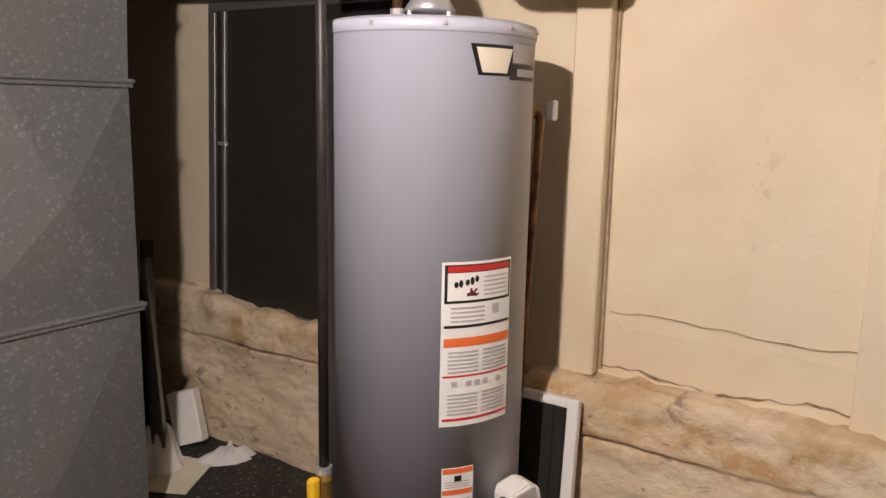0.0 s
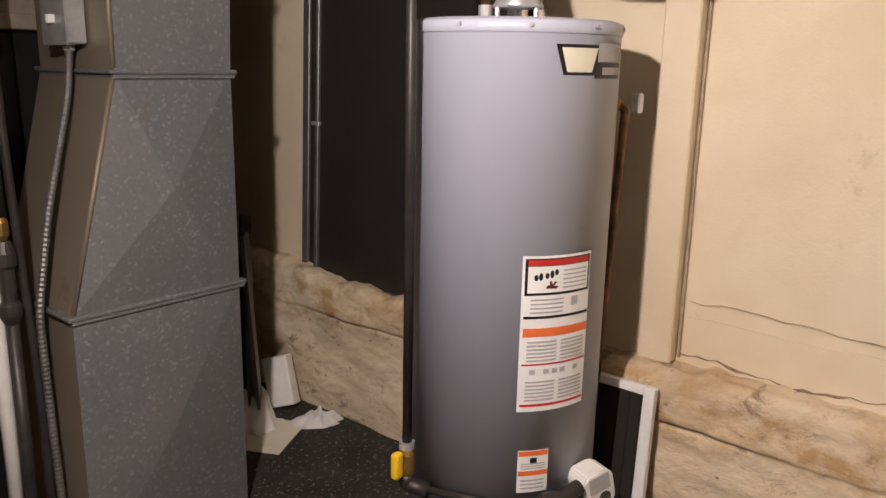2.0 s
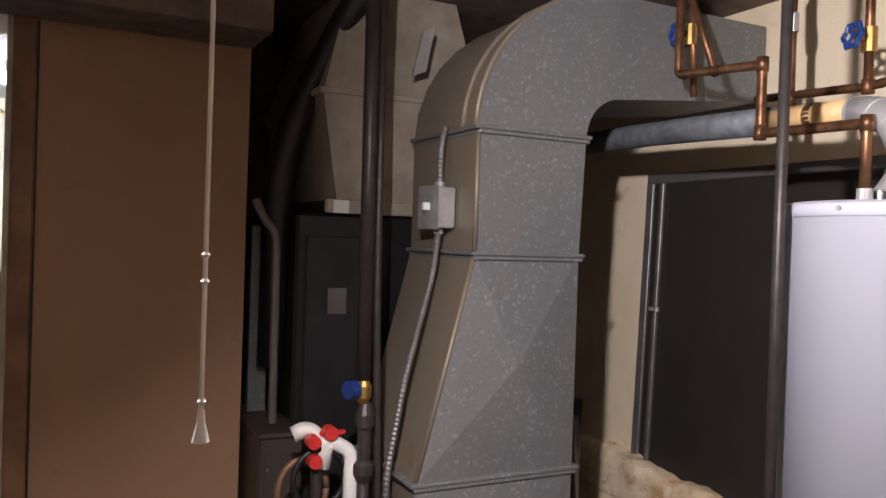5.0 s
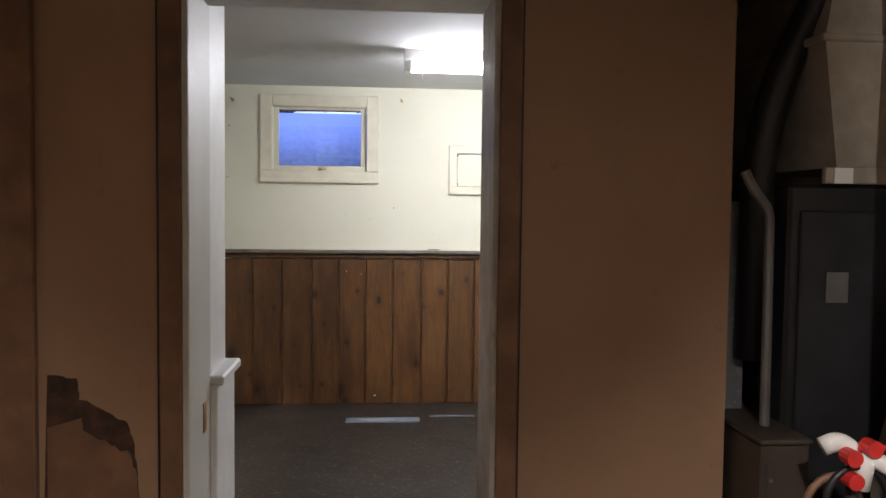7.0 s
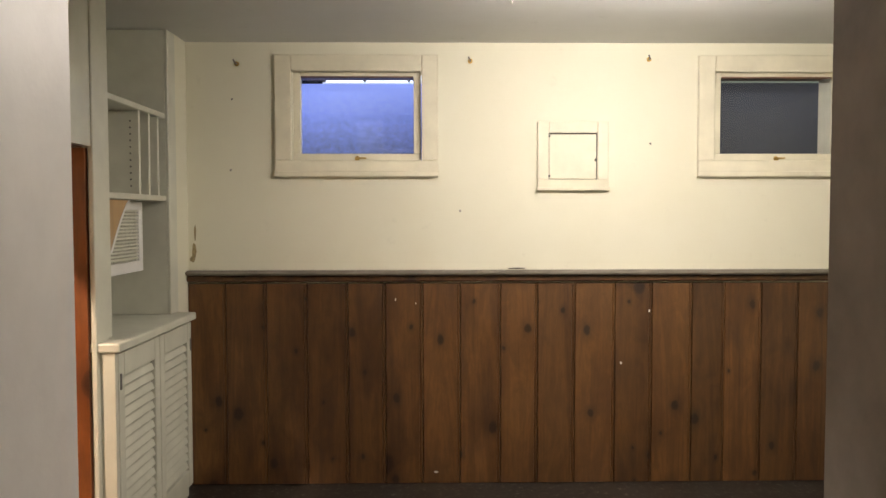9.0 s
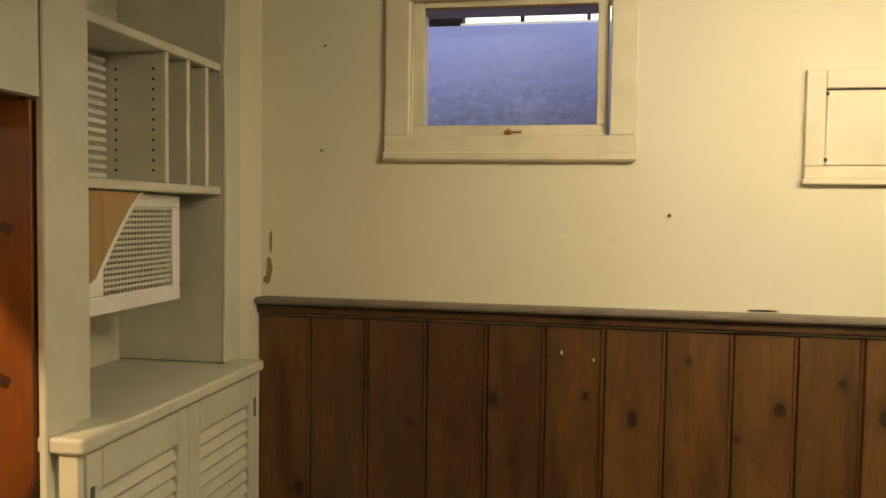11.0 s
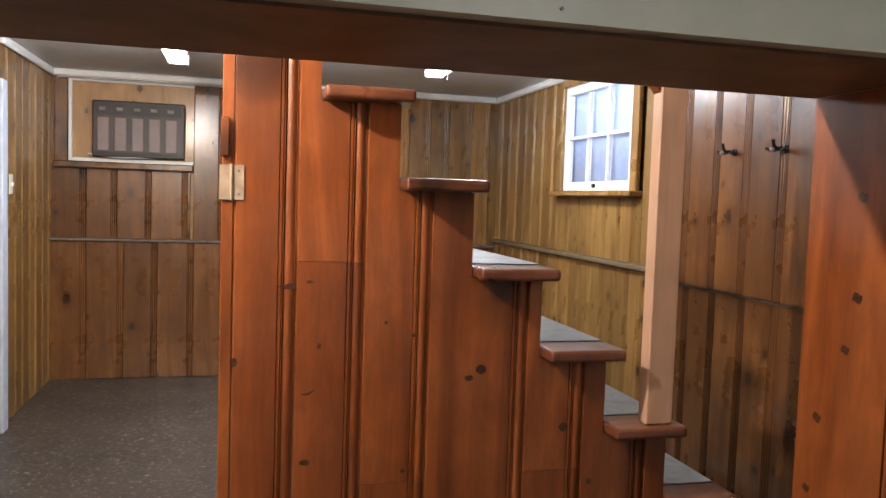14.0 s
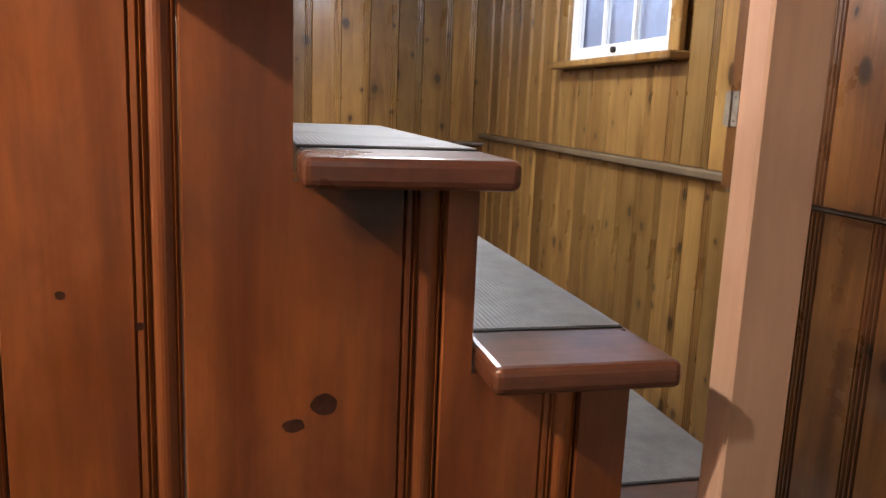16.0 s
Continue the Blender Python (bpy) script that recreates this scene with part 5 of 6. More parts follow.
# ---- lamp with pull chain, shade ----
def pull_lamp():
    t = thing("pull_chain_lamp", (0, 0, 0), "bare bulb on an unseen light-blocking holder with a long pull chain", "ceiling lamp")
    x, y, z = BULB
    # out of view; wide disc sized and offset to shade the brown partition
    part("holder", lathe([(0.028, 0.05), (0.05, 0.07), (0.078, 0.085), (0.078, 0.12)], 24, (x - 0.02, y, z), "y"), WHITE, t, "unseen white holder disc that blocks light toward the partition")
    part("bracket", box(x - 0.025, x + 0.025, y + 0.121, y + 0.145, z - 0.05, 2.158, 0.003), DARKWOOD, t)
    g = part("bulb", lathe([(0.013, 0.05), (0.018, 0.035), (0.029, 0.012), (0.031, -0.01), (0.024, -0.03), (0.008, -0.038)], 20, (x, y, z), "y"), BULBM, t, "glowing bulb", smooth=True)
    g.visible_shadow = False
    cx, cy = 0.2685, -1.88
    part("chain", tube([(x + 0.01, y + 0.075, z - 0.05), (cx, cy, z - 0.2), (cx, cy, 1.29)], 0.0010, 6), SILVER, t, "thin metal pull chain")
    for zz in (1.348, 1.338, 1.293):
        part("bead", lathe([(0.0006, -0.0016), (0.0018, 0), (0.0006, 0.0016)], 8, (cx, cy, zz)), SILVER, t)
    part("bell", lathe([(0.0012, 1.290), (0.0017, 1.285), (0.0030, 1.2795), (0.0034, 1.278)], 12, (cx, cy, 0)), SILVER, t, "small bell-shaped pull")


pull_lamp()


def hanging_shade():
    t = thing("hanging_shade", (0, 0, 0), "tan enamel lamp shade hanging from the ceiling, unlit", "lamp shade")
    prof = [(0.125, 1.655), (0.118, 1.69), (0.10, 1.73), (0.07, 1.765), (0.035, 1.785), (0.02, 1.80)]
    inner = [(r - 0.004, z - 0.003) for r, z in prof[::-1]]
    part("shade", lathe(prof + inner, 36, (1.762, -1.943, 0)), plain("tan_enamel", (0.42, 0.31, 0.19), 0.6, 0, 0.25, 8), t, smooth=True)
    part("cord", rod((1.762, -1.943, 1.79), (1.762, -1.943, 2.158), 0.006, 8), BLACK, t)
    part("flex", tube([(1.77, -1.917, 1.70), (1.76, -1.947, 1.64), (1.75, -2.017, 1.60), (1.75, -2.107, 1.60)], 0.006, 8, 0.03), BLACK, t, "dark flex")


hanging_shade()

# ceiling timbers of the basement
for k in range(9):
    slab("joist", -2.2, 2.29, -4.3 + k * 0.42, -4.255 + k * 0.42, 2.06, 2.1595, DARKWOOD, "dark old ceiling joist", "joist", 0.003)
slab("soffit", -2.2, 0.75, -0.10, 0.1365, 1.90, 2.0595, DARKWOOD, "dark boxed soffit above the doorway", "soffit", 0.003)

# ---- finished room: windows, meter door, fixture ----
def picture_frame(name, x0, x1, z0, z1, w, y0, y1, material, parent, bevel=0.004, foot=None):
    """Four mitreless casing boards round an opening in a wall that faces -y; x0..z1 is the outer edge."""
    foot = foot or w
    for a in ((x0, x0 + w, z0 + foot, z1), (x1 - w, x1, z0 + foot, z1)):
        part(name, box(a[0], a[1], y0, y1, a[2], a[3], bevel), material, parent)
    part(name, box(x0 + w, x1 - w, y0, y1, z1 - w, z1, bevel), material, parent)
    part(name, box(x0, x1, y0 - 0.004, y1, z0, z0 + foot, bevel), material, parent)


def basement_window(x0, x1, backdrop, label, number):
    """Hopper window with a painted casing; x0, x1 are the outer edges of the casing."""
    t = thing("window_%d" % number, (0, 0, 0), label, "window", kind="structure")
    z0, z1 = 1.522, 2.118
    picture_frame("casing", x0, x1, z0, z1, 0.082, 3.578, 3.599, TRIM, t)
    part("sill_moulding", box(x0 - 0.003, x1 + 0.003, 3.570, 3.577, z0 + 0.004, z0 + 0.03, 0.003), TRIM, t)
    picture_frame("sash", x0 + 0.086, x1 - 0.086, 1.604, 2.053, 0.036, 3.615, 3.64, TRIM, t, 0.003)
    part("latch", rod(((x0 + x1) / 2, 3.604, 1.612), ((x0 + x1) / 2, 3.616, 1.618), 0.012, 12), BRASS, t, "worn brass latch")
    part("latch_tongue", box((x0 + x1) / 2 - 0.006, (x0 + x1) / 2 + 0.045, 3.604, 3.612, 1.614, 1.621, 0.002), BRASS, t)
    part("glue_line", box(x0 + 0.125, x1 - 0.125, 3.6155, 3.618, 2.012, 2.022, 0.001), JAMBWOOD, t)
    pane = part("pane", box(x0 + 0.12, x1 - 0.12, 3.626, 3.630, 1.638, 2.02), GLASS, t, "dusty window pane")
    pane.visible_shadow = False
    part("head_board", box(x0 + 0.10, x1 - 0.10, 3.642, 3.799, 2.029, 2.054), JAMBWOOD, t, "brown board under the lintel")
    part("reveal_side", box(x0 + 0.0875, x0 + 0.10, 3.642, 3.799, 1.61, 2.054), TRIM, t)
    part("reveal_side", box(x1 - 0.10, x1 - 0.0875, 3.642, 3.799, 1.61, 2.054), TRIM, t)
    # well surfaces emit their own dusk glow instead of being lit from above
    part("well_wall", box(x0 - 0.10, x1 + 0.10, 3.93, 3.96, 1.45, 2.033), backdrop, t, "self-glowing window well wall beyond the pane")
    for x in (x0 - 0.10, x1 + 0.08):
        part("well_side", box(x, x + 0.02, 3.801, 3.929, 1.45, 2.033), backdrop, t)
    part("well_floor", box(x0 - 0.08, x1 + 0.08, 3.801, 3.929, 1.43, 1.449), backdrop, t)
    # the first window's rim emits pale light in place of daylight on metal
    part("well_rim", box(x0 + 0.19, x1 + 0.10, 3.925, 3.965, 2.0335, 2.041, 0.001), RIM_GLOW if number == 1 else backdrop, t, "metal rim of the well, made to glow like daylight")
    if number == 1:
        for x in (x0 + 0.185, x0 + 0.405, x0 + 0.640):
            part("well_bar", box(x, x + 0.014, 3.935, 3.955, 2.0415, 2.20, 0.001), BLACK, t, "dark bar over the well")
        part("sky_gap", box(x0 - 0.3, x1 + 0.4, 4.10, 4.11, 1.9, 2.6), SKYGLOW, t, "bright sky above the well")
        part("well_cover", box(x0 - 0.10, x0 + 0.20, 3.97, 3.98, 2.033, 2.4), BLACK, t, "dark cover at one end of the well")
    return t


SKYGLOW = glowing("bright_evening_sky", (0.85, 0.92, 1.0), 2.2)


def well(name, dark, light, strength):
    """Dusk light of a window well put into glowing colour, brighter upward, streaked with dirt."""
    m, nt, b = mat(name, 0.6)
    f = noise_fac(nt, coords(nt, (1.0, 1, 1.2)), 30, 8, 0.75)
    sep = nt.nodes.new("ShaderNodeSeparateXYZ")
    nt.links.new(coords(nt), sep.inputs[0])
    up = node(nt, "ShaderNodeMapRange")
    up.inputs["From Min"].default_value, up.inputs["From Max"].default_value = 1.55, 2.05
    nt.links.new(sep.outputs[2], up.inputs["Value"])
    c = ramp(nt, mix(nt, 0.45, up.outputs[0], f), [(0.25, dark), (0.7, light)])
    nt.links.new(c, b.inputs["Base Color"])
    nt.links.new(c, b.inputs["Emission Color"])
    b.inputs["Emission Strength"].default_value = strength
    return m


WELL_GLOW_BLUE = well("blue_dusk_glow", (0.035, 0.048, 0.10), (0.16, 0.23, 0.60), 1.35)
WELL_GLOW_DARK = well("dark_dusk_glow", (0.02, 0.022, 0.03), (0.045, 0.05, 0.065), 0.5)
basement_window(-0.987, -0.187, WELL_GLOW_BLUE, "small hopper window with ivory casing and blue dusk outside", 1)
basement_window(1.093, 1.893, WELL_GLOW_DARK, "small hopper window with ivory casing, dark outside", 2)


def meter_door():
    t = thing("access_door", (0, 0, 0), "small ivory painted access door in a moulded frame", "access door", kind="structure")
    picture_frame("frame", 0.300, 0.652, 1.455, 1.795, 0.056, 3.582, 3.599, TRIM, t, 0.003)
    part("foot_moulding", box(0.295, 0.657, 3.574, 3.5775, 1.457, 1.475, 0.003), TRIM, t)
    part("reveal", box(0.356, 0.597, 3.596, 3.599, 1.511, 1.740), BLACK, t)
    d = part("door", box(0.358, 0.591, 3.587, 3.5955, 1.513, 1.733, 0.003), TRIM, t)
    part("hinge", box(0.354, 0.364, 3.583, 3.5868, 1.523, 1.534, 0.001), BLACK, d)
    part("hinge", box(0.354, 0.364, 3.583, 3.5868, 1.718, 1.729, 0.001), BLACK, d)
    part("catch", box(0.583, 0.594, 3.582, 3.5868, 1.60, 1.614, 0.002), BLACK, d)


meter_door()


def wall_hook(at, group=""):
    t = thing("wall_hook", (0, 0, 0), "small rusty hook screwed into the ivory wall", "hook", group)
    x, y, z = at
    part("plate", rod((x, y, z), (x, y - 0.004, z), 0.012, 10), BRASS, t)
    part("wire", tube([(x, y - 0.003, z), (x, y - 0.03, z - 0.004), (x - 0.01, y - 0.035, z + 0.016)], 0.0035, 8, 0.01), FRAMEG, t)


for p in ((-0.03, 3.599, 2.09), (-1.17, 3.599, 2.075), (0.85, 3.599, 2.10)):
    wall_hook(p, "wall hooks")
for x, z in ((-1.195, 1.905), (-1.205, 1.56), (0.86, 1.69), (-0.08, 1.36)):
    tagged(part("nail", rod((x, 3.5995, z), (x, 3.588, z - 0.004), 0.004, 8), FRAMEG), "bent nail in the ivory wall", "nail", "wall nails")


def chip(x, z, w, h, seed, material, depth=0.0025, y=3.5995):
    """A flake of lost paint: a low ragged patch."""
    rng = random.Random(seed)
    pts = [((0.6 + 0.4 * rng.random()) * math.cos(k * math.pi / 7), (0.6 + 0.4 * rng.random()) * math.sin(k * math.pi / 7)) for k in range(14)]
    return part("paint_chip", prism([(x + w * a, z + h * b) for a, b in pts], "y", y - depth, y), material)


FLAKE = plain("damp_flaked_plaster", (0.30, 0.24, 0.13), 0.9, 0, 0.4, 60, 0.4)
for i, (x, z, w, h) in enumerate(((-1.39, 1.16, 0.012, 0.05), (-1.385, 1.25, 0.006, 0.05), (-1.40, 1.12, 0.014, 0.02))):
    tagged(chip(x, z, w, h, i, FLAKE), "flaked olive damp patch in the wall corner", "paint chip", "corner flakes")
tagged(chip(0.20, 1.072, 0.06, 0.004, 7, BLACK), "dark chip above the wainscot ledge", "paint chip")


def strip_light(name_label, x0, x1, y, group):
    t = thing("fluorescent_light", (0, 0, 0), name_label, "ceiling light", group)
    part("housing", prism([(y - 0.06, 2.178), (y - 0.045, 2.125), (y + 0.045, 2.125), (y + 0.06, 2.178)], "x", x0 - 0.02, x1 + 0.02), WHITE, t, "white metal channel")
    for dy in (-0.036, 0.036):
        tb = part("tube", rod((x0 + 0.02, y + dy, 2.092), (x1 - 0.02, y + dy, 2.092), 0.018, 14), TUBE if x0 > -1 else TUBE_COOL, t, "lit fluorescent tube", smooth=True)
        tb.visible_shadow = False
    for x in (x0, x1):
        part("socket", box(x - 0.018, x + 0.018, y - 0.055, y + 0.055, 2.068, 2.124, 0.005), WHITE, t)
    part("pull_cord", rod((x0 + 0.08, y + 0.062, 2.12), (x0 + 0.08, y + 0.062, 2.05), 0.0016, 6), FRAMEG, t)
    return t


strip_light("lit twin-tube fluorescent fixture on the grey ceiling", -0.03, 1.22, 2.32, "fluorescent fixtures")
strip_light("lit twin-tube fluorescent fixture in the pine room", -5.22, -4.0, 1.10, "fluorescent fixtures")
strip_light("lit twin-tube fluorescent fixture in the pine room", -5.03, -3.8, 2.535, "fluorescent fixtures")


def bare_bulb():
    t = thing("porcelain_lamp", (0, 0, 0), "bare bulb in a porcelain holder above the stair passage", "ceiling lamp")
    part("holder", lathe([(0.055, 2.1795), (0.055, 2.165), (0.03, 2.14)], 20, (*HALL[:2], 0)), WHITE, t)
    b = part("bulb", lathe([(0.014, 2.14), (0.03, 2.10), (0.031, 2.085), (0.02, 2.062), (0.006, 2.056)], 18, (*HALL[:2], 0)), BULBM, t, "glowing bulb", smooth=True)
    b.visible_shadow = False


bare_bulb()


# ---- shelf unit and cabinet ----
def shelf_unit():
    t = thing("built_in_shelves", (0, 0, 0), "grey-white built-in shelves with thin dividers and peg holes", "shelf unit")
    xf, xb = -1.42, -1.779
    part("stile", box(xf - 0.012, xf + 0.006, 2.508, 2.612, 0.0, 2.178, 0.003), UNIT, t)
    part("stile", box(xf - 0.012, xf - 0.002, 2.6125, 2.668, 0.882, 2.178, 0.003), UNIT, t)
    part("stile", box(xf - 0.012, xf + 0.002, 3.327, 3.4315, 0.882, 2.178, 0.003), UNIT, t)
    for z, th in ((1.402, 0.024), (1.775, 0.024)):
        part("shelf", box(xb, xf - 0.013, 2.661, 3.3265, z, z + th, 0.003), UNIT, t)
    for y in (3.02, 3.135, 3.245):
        part("divider", box(xb, xf - 0.02, y, y + 0.018, 1.4265, 1.7745, 0.002), UNIT, t)
    part("side_panel", box(xb, xf - 0.0125, 3.3275, 3.345, 0.883, 2.177, 0.001), UNIT, t)
    # shade between the slats comes from the panel's grey colour
    back = part("ribbed_panel", box(-1.70, -1.622, 2.6625, 3.0185, 1.4268, 1.7742, 0.001), shaded_white, t, "panel greyed as in shade, ribbed with white slats")
    for k in range(14):
        part("rib", box(-1.6215, -1.612, 2.664, 3.018, 1.438 + k * 0.0238, 1.4505 + k * 0.0238, 0.002), WHITE, back)
    for k in range(11):
        for x in (-1.585, -1.475):
            part("peg_hole", rod((x, 3.0198, 1.46 + k * 0.027), (x, 3.0184, 1.46 + k * 0.027), 0.0038, 8), BLACK, t)
    return t


shelf_unit()


def grille():
    t = thing("vent_grille", (0, 0, 0), "white framed vent with a pierced lattice inside the shelves", "vent")
    x0, x1, y0, y1, z0, z1 = -1.778, -1.49, 2.70, 3.185, 1.095, 1.395
    part("frame_top", box(x1 - 0.02, x1, y0, y1, z1 - 0.035, z1, 0.003), WHITE, t)
    part("frame_foot", box(x1 - 0.02, x1, y0, y1, z0, z0 + 0.045, 0.003), WHITE, t)
    part("frame_side", box(x1 - 0.02, x1, y0, y0 + 0.12, z0 + 0.045, z1 - 0.035, 0.003), WHITE, t)
    part("frame_side", box(x1 - 0.02, x1, y1 - 0.04, y1, z0 + 0.045, z1 - 0.035, 0.003), WHITE, t)
    # dark grey stands for the shade behind the lattice
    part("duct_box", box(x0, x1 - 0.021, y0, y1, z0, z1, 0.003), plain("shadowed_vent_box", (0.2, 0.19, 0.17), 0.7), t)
    for k in range(15):
        z = z0 + 0.055 + k * 0.0145
        part("slat", box(x1 - 0.016, x1 - 0.006, y0 + 0.12, y1 - 0.04, z, z + 0.0075, 0.001), UNIT, t)
    for k in range(21):
        y = y0 + 0.125 + k * 0.015
        part("cross_slat", box(x1 - 0.012, x1 - 0.009, y, y + 0.004, z0 + 0.045, z1 - 0.035), UNIT, t)
    curve = [(2.912 - 0.19 * k / 10, 1.398 - 0.205 * (k / 10) ** 1.25) for k in range(11)]
    part("bracket", prism([(2.6615, 1.398)] + curve + [(2.6615, 1.16)], "x", -1.458, -1.447), PLY, t, "tan board bracket with a curved edge")
    edge = curve + [(y + 0.016, z) for y, z in reversed(curve)]
    part("bracket_edge", prism(edge, "x", -1.460, -1.445), WHITE, t, "white painted edge")


grille()


def louvred_cabinet():
    t = thing("base_cabinet", (0, 0, 0), "grey-white base cabinet with two louvred doors", "cabinet")
    xf = -1.36
    part("carcass", box(-1.778, xf - 0.022, 2.535, 3.4305, 0.0, 0.846, 0.002), UNIT, t)
    part("end_panel", box(-1.42, xf, 2.533, 2.556, 0.0, 0.846, 0.002), UNIT, t)
    for y0, y1 in ((2.562, 2.995), (3.0, 3.428)):
        d = part("door", box(xf - 0.0215, xf, y0, y0 + 0.055, 0.06, 0.835, 0.003), UNIT, t, "louvred door")
        part("stile", box(xf - 0.0215, xf, y1 - 0.055, y1, 0.06, 0.835, 0.003), UNIT, d)
        part("rail", box(xf - 0.0215, xf, y0 + 0.0555, y1 - 0.0555, 0.745, 0.835, 0.003), UNIT, d)
        part("rail", box(xf - 0.0215, xf, y0 + 0.0555, y1 - 0.0555, 0.06, 0.14, 0.003), UNIT, d)
        for k in range(15):
            z = 0.15 + k * 0.0395
            bm = prism([(xf - 0.018, z + 0.026), (xf - 0.014, z + 0.030), (xf - 0.004, z + 0.004), (xf - 0.008, z)], "y", y0 + 0.056, y1 - 0.056)
            part("louvre", bm, UNIT, d)
        hy = y0 + 0.012 if y0 < 2.8 else y1 - 0.024
        part("hinge", box(xf, xf + 0.004, hy, hy + 0.012, 0.70, 0.76, 0.001), FRAMEG, d, "small dull hinge")
    tagged(part("countertop", box(-1.778, -1.335, 2.5155, 3.4312, 0.8465, 0.8805, 0.007, segs=2), UNIT), "grey-white painted counter with a rounded nosing", "countertop")


louvred_cabinet()


# ---- stair hall details ----
def coat_hook(x, z):
    t = thing("coat_hook", (0, 0, 0), "dark iron coat hook on the pine boards", "coat hook", "coat hooks")
    y = 3.256
    part("plate", lathe([(0.015, 0.0), (0.014, -0.004), (0.006, -0.006)], 14, (x, y, z), "y"), BLACK, t)
    part("stem", rod((x, y - 0.004, z), (x, y - 0.030, z + 0.002), 0.007, 8), BLACK, t)
    part("upper_prong", tube([(x, y - 0.028, z), (x + 0.002, y - 0.050, z + 0.006), (x + 0.006, y - 0.058, z + 0.030)], 0.0055, 8, 0.012), BLACK, t)
    for s in (-1, 1):
        part("side_prong", tube([(x, y - 0.022, z), (x + s * 0.028, y - 0.036, z - 0.006), (x + s * 0.052, y - 0.040, z + 0.004)], 0.0045, 8, 0.012), BLACK, t)
    part("knob", lathe([(0.002, -0.009), (0.009, 0), (0.002, 0.009)], 12, (x, y - 0.056, z - 0.004)), SILVER, t, "worn bright knob")


coat_hook(-3.13, 1.575)
coat_hook(-2.842, 1.572)


HINGEM = plain("dull_bronze_steel", (0.30, 0.25, 0.19), 0.5, 0.3, 0.25, 30, 0.2)


def door_hinge(name, m, label):
    t = thing(name, (0, 0, 0), label, "hinge")
    a = part("leaf", box(-0.002, 0.001, -0.030, 0.0, -0.045, 0.045, 0.0008), HINGEM, t)
    b = part("leaf", box(-0.002, 0.001, 0.001, 0.032, -0.045, 0.045, 0.0008), HINGEM, t)
    p = part("pin", rod((0.003, 0, -0.046), (0.003, 0, 0.046), 0.004, 8), HINGEM, t)
    for ob in (a, b, p):
        ob.matrix_world = m
    for z in (-0.03, 0.03):
        s = part("screw", rod((0.0008, 0.018, z), (0.0022, 0.018, z), 0.004, 8), FRAMEG, t)
        s.matrix_world = m


door_hinge("door_hinge", pose(-2.617, 1.430, 1.388), "bare steel hinge on the stair's end post")
tagged(part("hinge_block", box(-2.6195, -2.608, 1.402, 1.424, 1.455, 1.555, 0.003), PINE_RED), "small orange wooden block above the hinge", "wood block")
door_hinge("panel_hinge", pose(-3.60, 3.253, 1.25, 0, 0, -90), "small dull hinge at the edge of the pine panel")


# ---- pine room: sash window, air conditioner, switch, door edge ----
def pine_window():
    t = thing("window_3", (0, 0, 0), "white six-light sash window in a pine casing, pale light outside", "window", kind="structure")
    x0, x1, z0, z1 = -5.15, -4.24, 1.44, 2.09
    part("casing", box(x0 - 0.07, x0 + 0.002, 3.405, 3.43, z0 - 0.03, z1 + 0.035, 0.004), PINE_GOLD, t)
    part("casing", box(x1 - 0.002, x1 + 0.07, 3.405, 3.43, z0 - 0.03, z1 + 0.035, 0.004), PINE_GOLD, t)
    part("casing", box(x0 + 0.0025, x1 - 0.0025, 3.405, 3.43, z1 - 0.012, z1 + 0.035, 0.004), PINE_GOLD, t)
    part("sill", box(x0 - 0.09, x1 + 0.09, 3.36, 3.445, z0 - 0.032, z0 - 0.002, 0.006), PINE_GOLD, t, "golden pine sill")
    for a in ((x0, x0 + 0.055, z0, z1), (x1 - 0.055, x1, z0, z1)):
        part("sash_stile", box(a[0], a[1], 3.425, 3.465, a[2], a[3] - 0.013, 0.004), WHITE, t)
    part("sash_rail", box(x0 + 0.0555, x1 - 0.0555, 3.425, 3.465, z0, z0 + 0.055, 0.004), WHITE, t)
    part("sash_rail", box(x0 + 0.0555, x1 - 0.0555, 3.425, 3.465, z1 - 0.065, z1 - 0.013, 0.004), WHITE, t)
    w = (x1 - x0 - 0.11) / 3
    for k in (1, 2):
        part("muntin", box(x0 + 0.055 + k * w - 0.01, x0 + 0.055 + k * w + 0.01, 3.43, 3.46, z0 + 0.0555, z1 - 0.0655, 0.003), WHITE, t)
    part("muntin", box(x0 + 0.0555, x1 - 0.0555, 3.432, 3.458, (z0 + z1) / 2 - 0.012, (z0 + z1) / 2 + 0.008, 0.003), WHITE, t)
    for k in range(3):
        for zz in ((z0 + 0.0555, (z0 + z1) / 2 - 0.0125), ((z0 + z1) / 2 + 0.0085, z1 - 0.0655)):
            p = part("pane", box(x0 + 0.055 + k * w + 0.0105, x0 + 0.055 + (k + 1) * w - 0.0105, 3.444, 3.447, zz[0], zz[1]), GLASS, t)
            p.visible_shadow = False
    # glowing sheet close behind the panes stands in for the evening outside
    part("outer_light", box(x0 + 0.002, x1 - 0.002, 3.478, 3.482, z0 + 0.002, z1 - 0.002), well("pale_evening_glow", (0.16, 0.19, 0.27), (0.40, 0.47, 0.68), 0.6), t, "pale evening light outside")
    part("latch", rod(((x0 + x1) / 2, 3.41, z0 + 0.03), ((x0 + x1) / 2, 3.426, z0 + 0.03), 0.012, 10), BLACK, t)


pine_window()


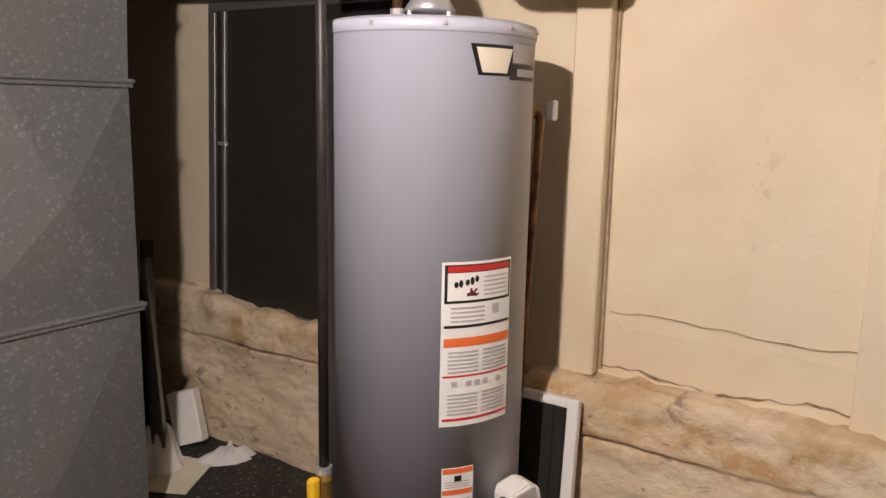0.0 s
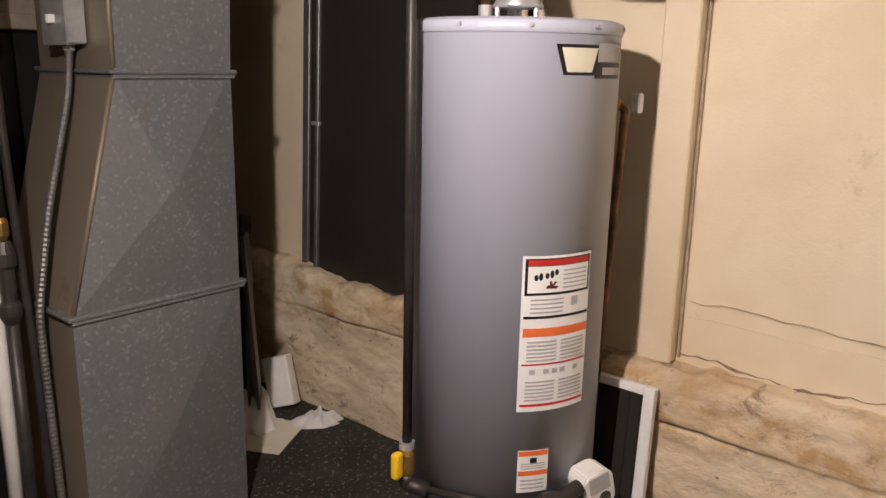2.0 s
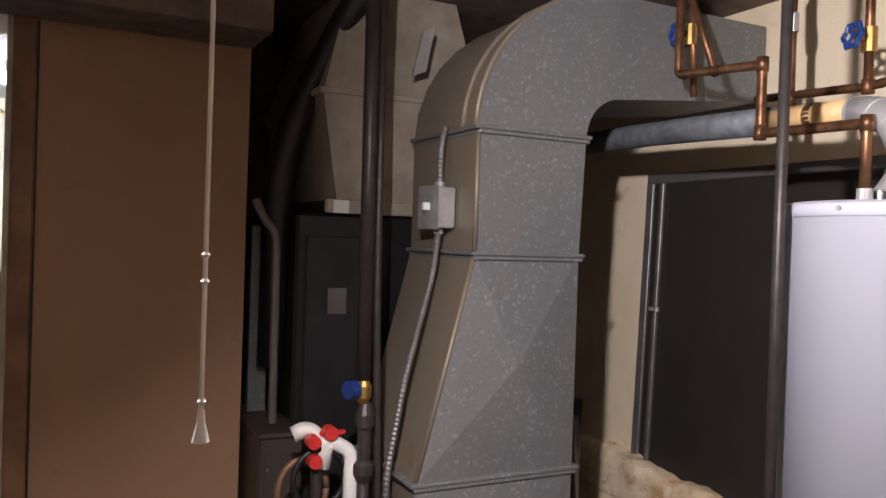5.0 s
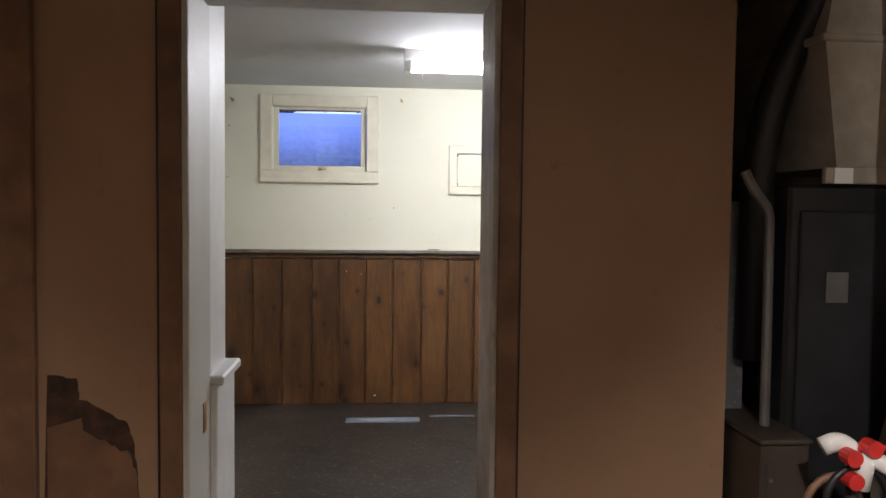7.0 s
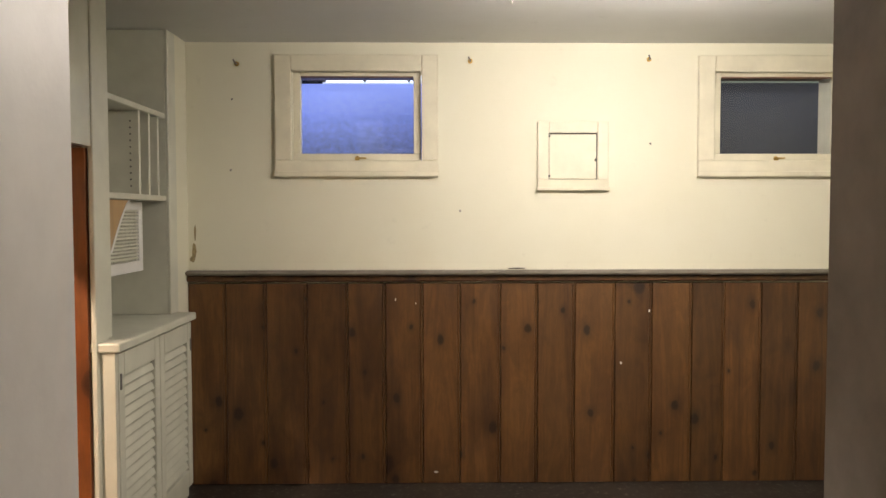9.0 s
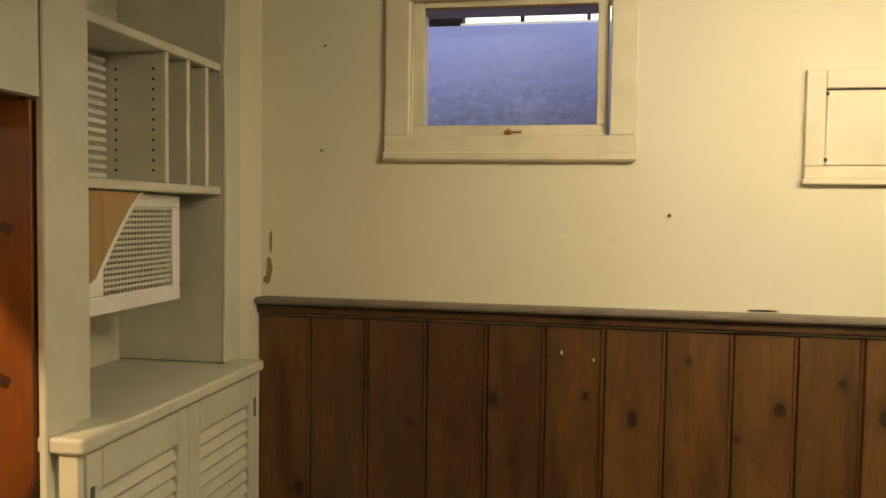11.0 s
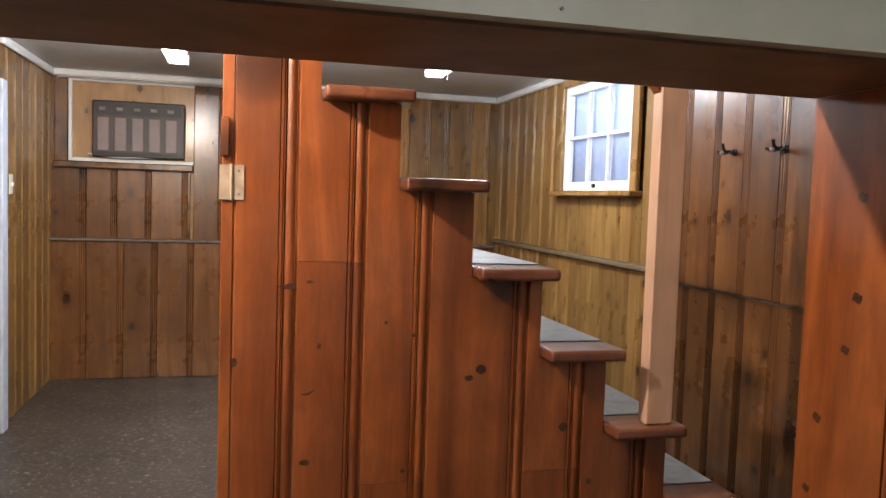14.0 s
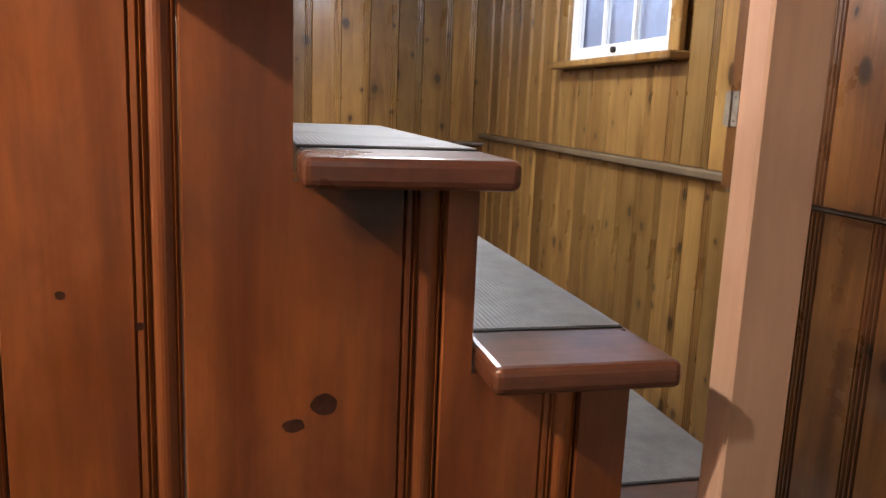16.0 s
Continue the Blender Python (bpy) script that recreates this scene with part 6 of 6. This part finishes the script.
def air_conditioner():
    w = thing("window_4", (0, 0, 0), "boarded window with white frame and plywood filler", "window", kind="structure")
    part("casing", box(-6.50, -6.47, 0.20, 0.285, 1.52, 2.13, 0.004), PINE_HOOK, w)
    part("sill", box(-6.528, -6.44, 0.20, 1.118, 1.50, 1.545, 0.006), PINE_HOOK, w, "brown pine sill")
    part("frame_side", box(-6.52, -6.475, 0.288, 0.312, 1.548, 2.125, 0.003), WHITE, w)
    part("frame_foot", box(-6.52, -6.475, 0.3125, 1.118, 1.546, 1.572, 0.003), WHITE, w)
    part("frame_head", box(-6.52, -6.475, 0.3125, 1.118, 2.10, 2.126, 0.003), WHITE, w)
    part("filler", box(-6.525, -6.50, 0.3125, 1.118, 1.573, 2.099), PLY, w, "plywood filler board")
    t = thing("air_conditioner", (0, 0, 0), "dark brown window air conditioner with pale grille panels", "air conditioner")
    dark = plain("dark_brown_plastic", (0.045, 0.03, 0.027), 0.45, 0, 0.2, 15)
    part("body", box(-6.499, -6.42, 0.45, 1.06, 1.582, 1.972, 0.01, segs=2), dark, t)
    part("recess", box(-6.4195, -6.415, 0.47, 1.04, 1.87, 1.955), BLACK, t, "dark control recess")
    for k in range(5):
        y = 0.485 + k * 0.112
        part("grille_panel", box(-6.4195, -6.413, y, y + 0.075, 1.625, 1.855, 0.003), plain("greyish_pink_grille", (0.23, 0.18, 0.17), 0.5), t)
        part("control", box(-6.4145, -6.405, y + 0.01, y + 0.055, 1.90, 1.925, 0.003), FRAMEG, t)
    part("foot_strip", box(-6.4195, -6.41, 0.46, 1.05, 1.586, 1.612, 0.002), BLACK, t)
    tagged(part("cable", tube([(-6.46, 0.42, 1.60), (-6.43, 0.60, 1.578), (-6.43, 0.80, 1.585), (-6.44, 1.05, 1.60)], 0.006, 8, 0.05), WHITE), "loose white cable on the window frame", "cable")
    tagged(part("curtain_rod", tube([(-6.46, 0.22, 2.115), (-6.44, 0.26, 2.118), (-6.44, 1.6, 2.118)], 0.007, 8, 0.02), SILVER), "thin white curtain rod above the boarded window", "curtain rod")


air_conditioner()


def wall_switch():
    t = thing("light_switch", (0, 0, 0), "ivory light switch plate on the pine wall", "light switch")
    part("plate", box(-5.555, -5.485, 0.169, 0.175, 1.31, 1.425, 0.003), TRIM, t)
    part("toggle", box(-5.525, -5.515, 0.175, 0.187, 1.355, 1.378, 0.002), WHITE, t)


wall_switch()
slab("white_door_edge", -5.30, -5.20, 0.151, 0.215, 0.0, 1.93, plain("bluish_white_door", (0.42, 0.46, 0.53), 0.45), "bluish white edge of a door casing", "door frame", 0.004)
tagged(part("conduit", tube([(0.768, 0.12, 1.46), (0.79, 0.11, 1.41), (0.828, 0.10, 1.36), (0.832, 0.10, 0.803)], 0.013, 10, 0.03), FRAMEG), "dull grey metal conduit beside the partition", "conduit")

def torn_hardboard():
    """The hardboard's broken lower corner: a ragged hole down to the dark backing, and the strip of batten beside it."""
    rng = random.Random(5)
    corner = [(-0.985, 0.93), (-0.917, 0.922), (-0.905, 0.872), (-0.839, 0.839), (-0.790, 0.805), (-0.778, 0.755), (-0.765, 0.690), (-0.765, 0.45)]
    edge = []
    for (a, b), (c, d) in zip(corner, corner[1:]):
        edge += [(a + (c - a) * k / 4 + 0.004 * rng.uniform(-1, 1), b + (d - b) * k / 4 + 0.004 * rng.uniform(-1, 1)) for k in range(4)]
    hole = [(-1.0, 0.45)] + edge + [corner[-1]]
    tagged(part("torn_patch", prism(hole, "y", 0.1525, 0.1546), plain("dark_torn_fibre", (0.060, 0.030, 0.018), 0.9, 0, 0.5, 25, 0.5)), "dark ragged hole torn in the brown hardboard", "wall damage", kind="structure")
    inner = [(x * 0.985 - 0.005, z - 0.075 - 0.01 * rng.random()) for x, z in edge[5:]]
    tagged(part("torn_layer", prism([(-0.985, 0.45)] + [(-0.985, 0.80)] + inner + [(-0.785, 0.45)], "y", 0.1495, 0.1522), JAMBWOOD), "brown under-layer showing in the torn hardboard", "wall damage", kind="structure")
    slab("wall_batten", -1.09, -1.005, 0.128, 0.1545, 0.0, 1.90, JAMBWOOD, "brown batten upright on the hardboard", "trim", 0.003)


torn_hardboard()
slab("casing_gap", -0.717, -0.7105, 0.150, 0.1545, 0.0, 1.90, BLACK, "dark gap between casing and hardboard", "trim")
slab("casing_gap_east", 0.1905, 0.196, 0.150, 0.1545, 0.0, 1.90, BLACK, "dark gap between casing and hardboard", "trim")
# two flat strips on the floor, paler than the tile
tagged(part("floor_strip", box(-0.38, 0.09, 3.09, 3.18, -0.0035, 0.006, 0.002), plain("pale_blue_grey", (0.20, 0.225, 0.26), 0.5, 0, 0.25, 12)), "pale grey flat strip on the dark floor", "trim strip")
tagged(part("floor_strip", box(0.16, 0.45, 3.20, 3.25, -0.0035, 0.004, 0.0015), plain("faint_grey", (0.09, 0.095, 0.10), 0.6, 0, 0.3, 12)), "fainter grey flat strip by the wainscot", "trim strip")

for y, z in ((1.631, 1.594), (1.826, 1.597), (2.311, 1.615)):
    tagged(part("nail", rod((-1.4205, y, z), (-1.4175, y, z), 0.0026, 8), FRAMEG), "nail head in the painted header", "nail", "header nails")
for x, z, w, h in ((0.86, 0.86, 0.005, 0.010), (0.72, 0.60, 0.006, 0.008), (-0.40, 0.92, 0.004, 0.008), (-0.30, 0.90, 0.003, 0.007), (-0.20, 0.055, 0.012, 0.006)):
    tagged(chip(x, z, w, h, int(97 * x + 300), WHITE, 0.0015, 3.5805), "small white paint fleck on the wainscot", "paint chip", "wainscot flecks")
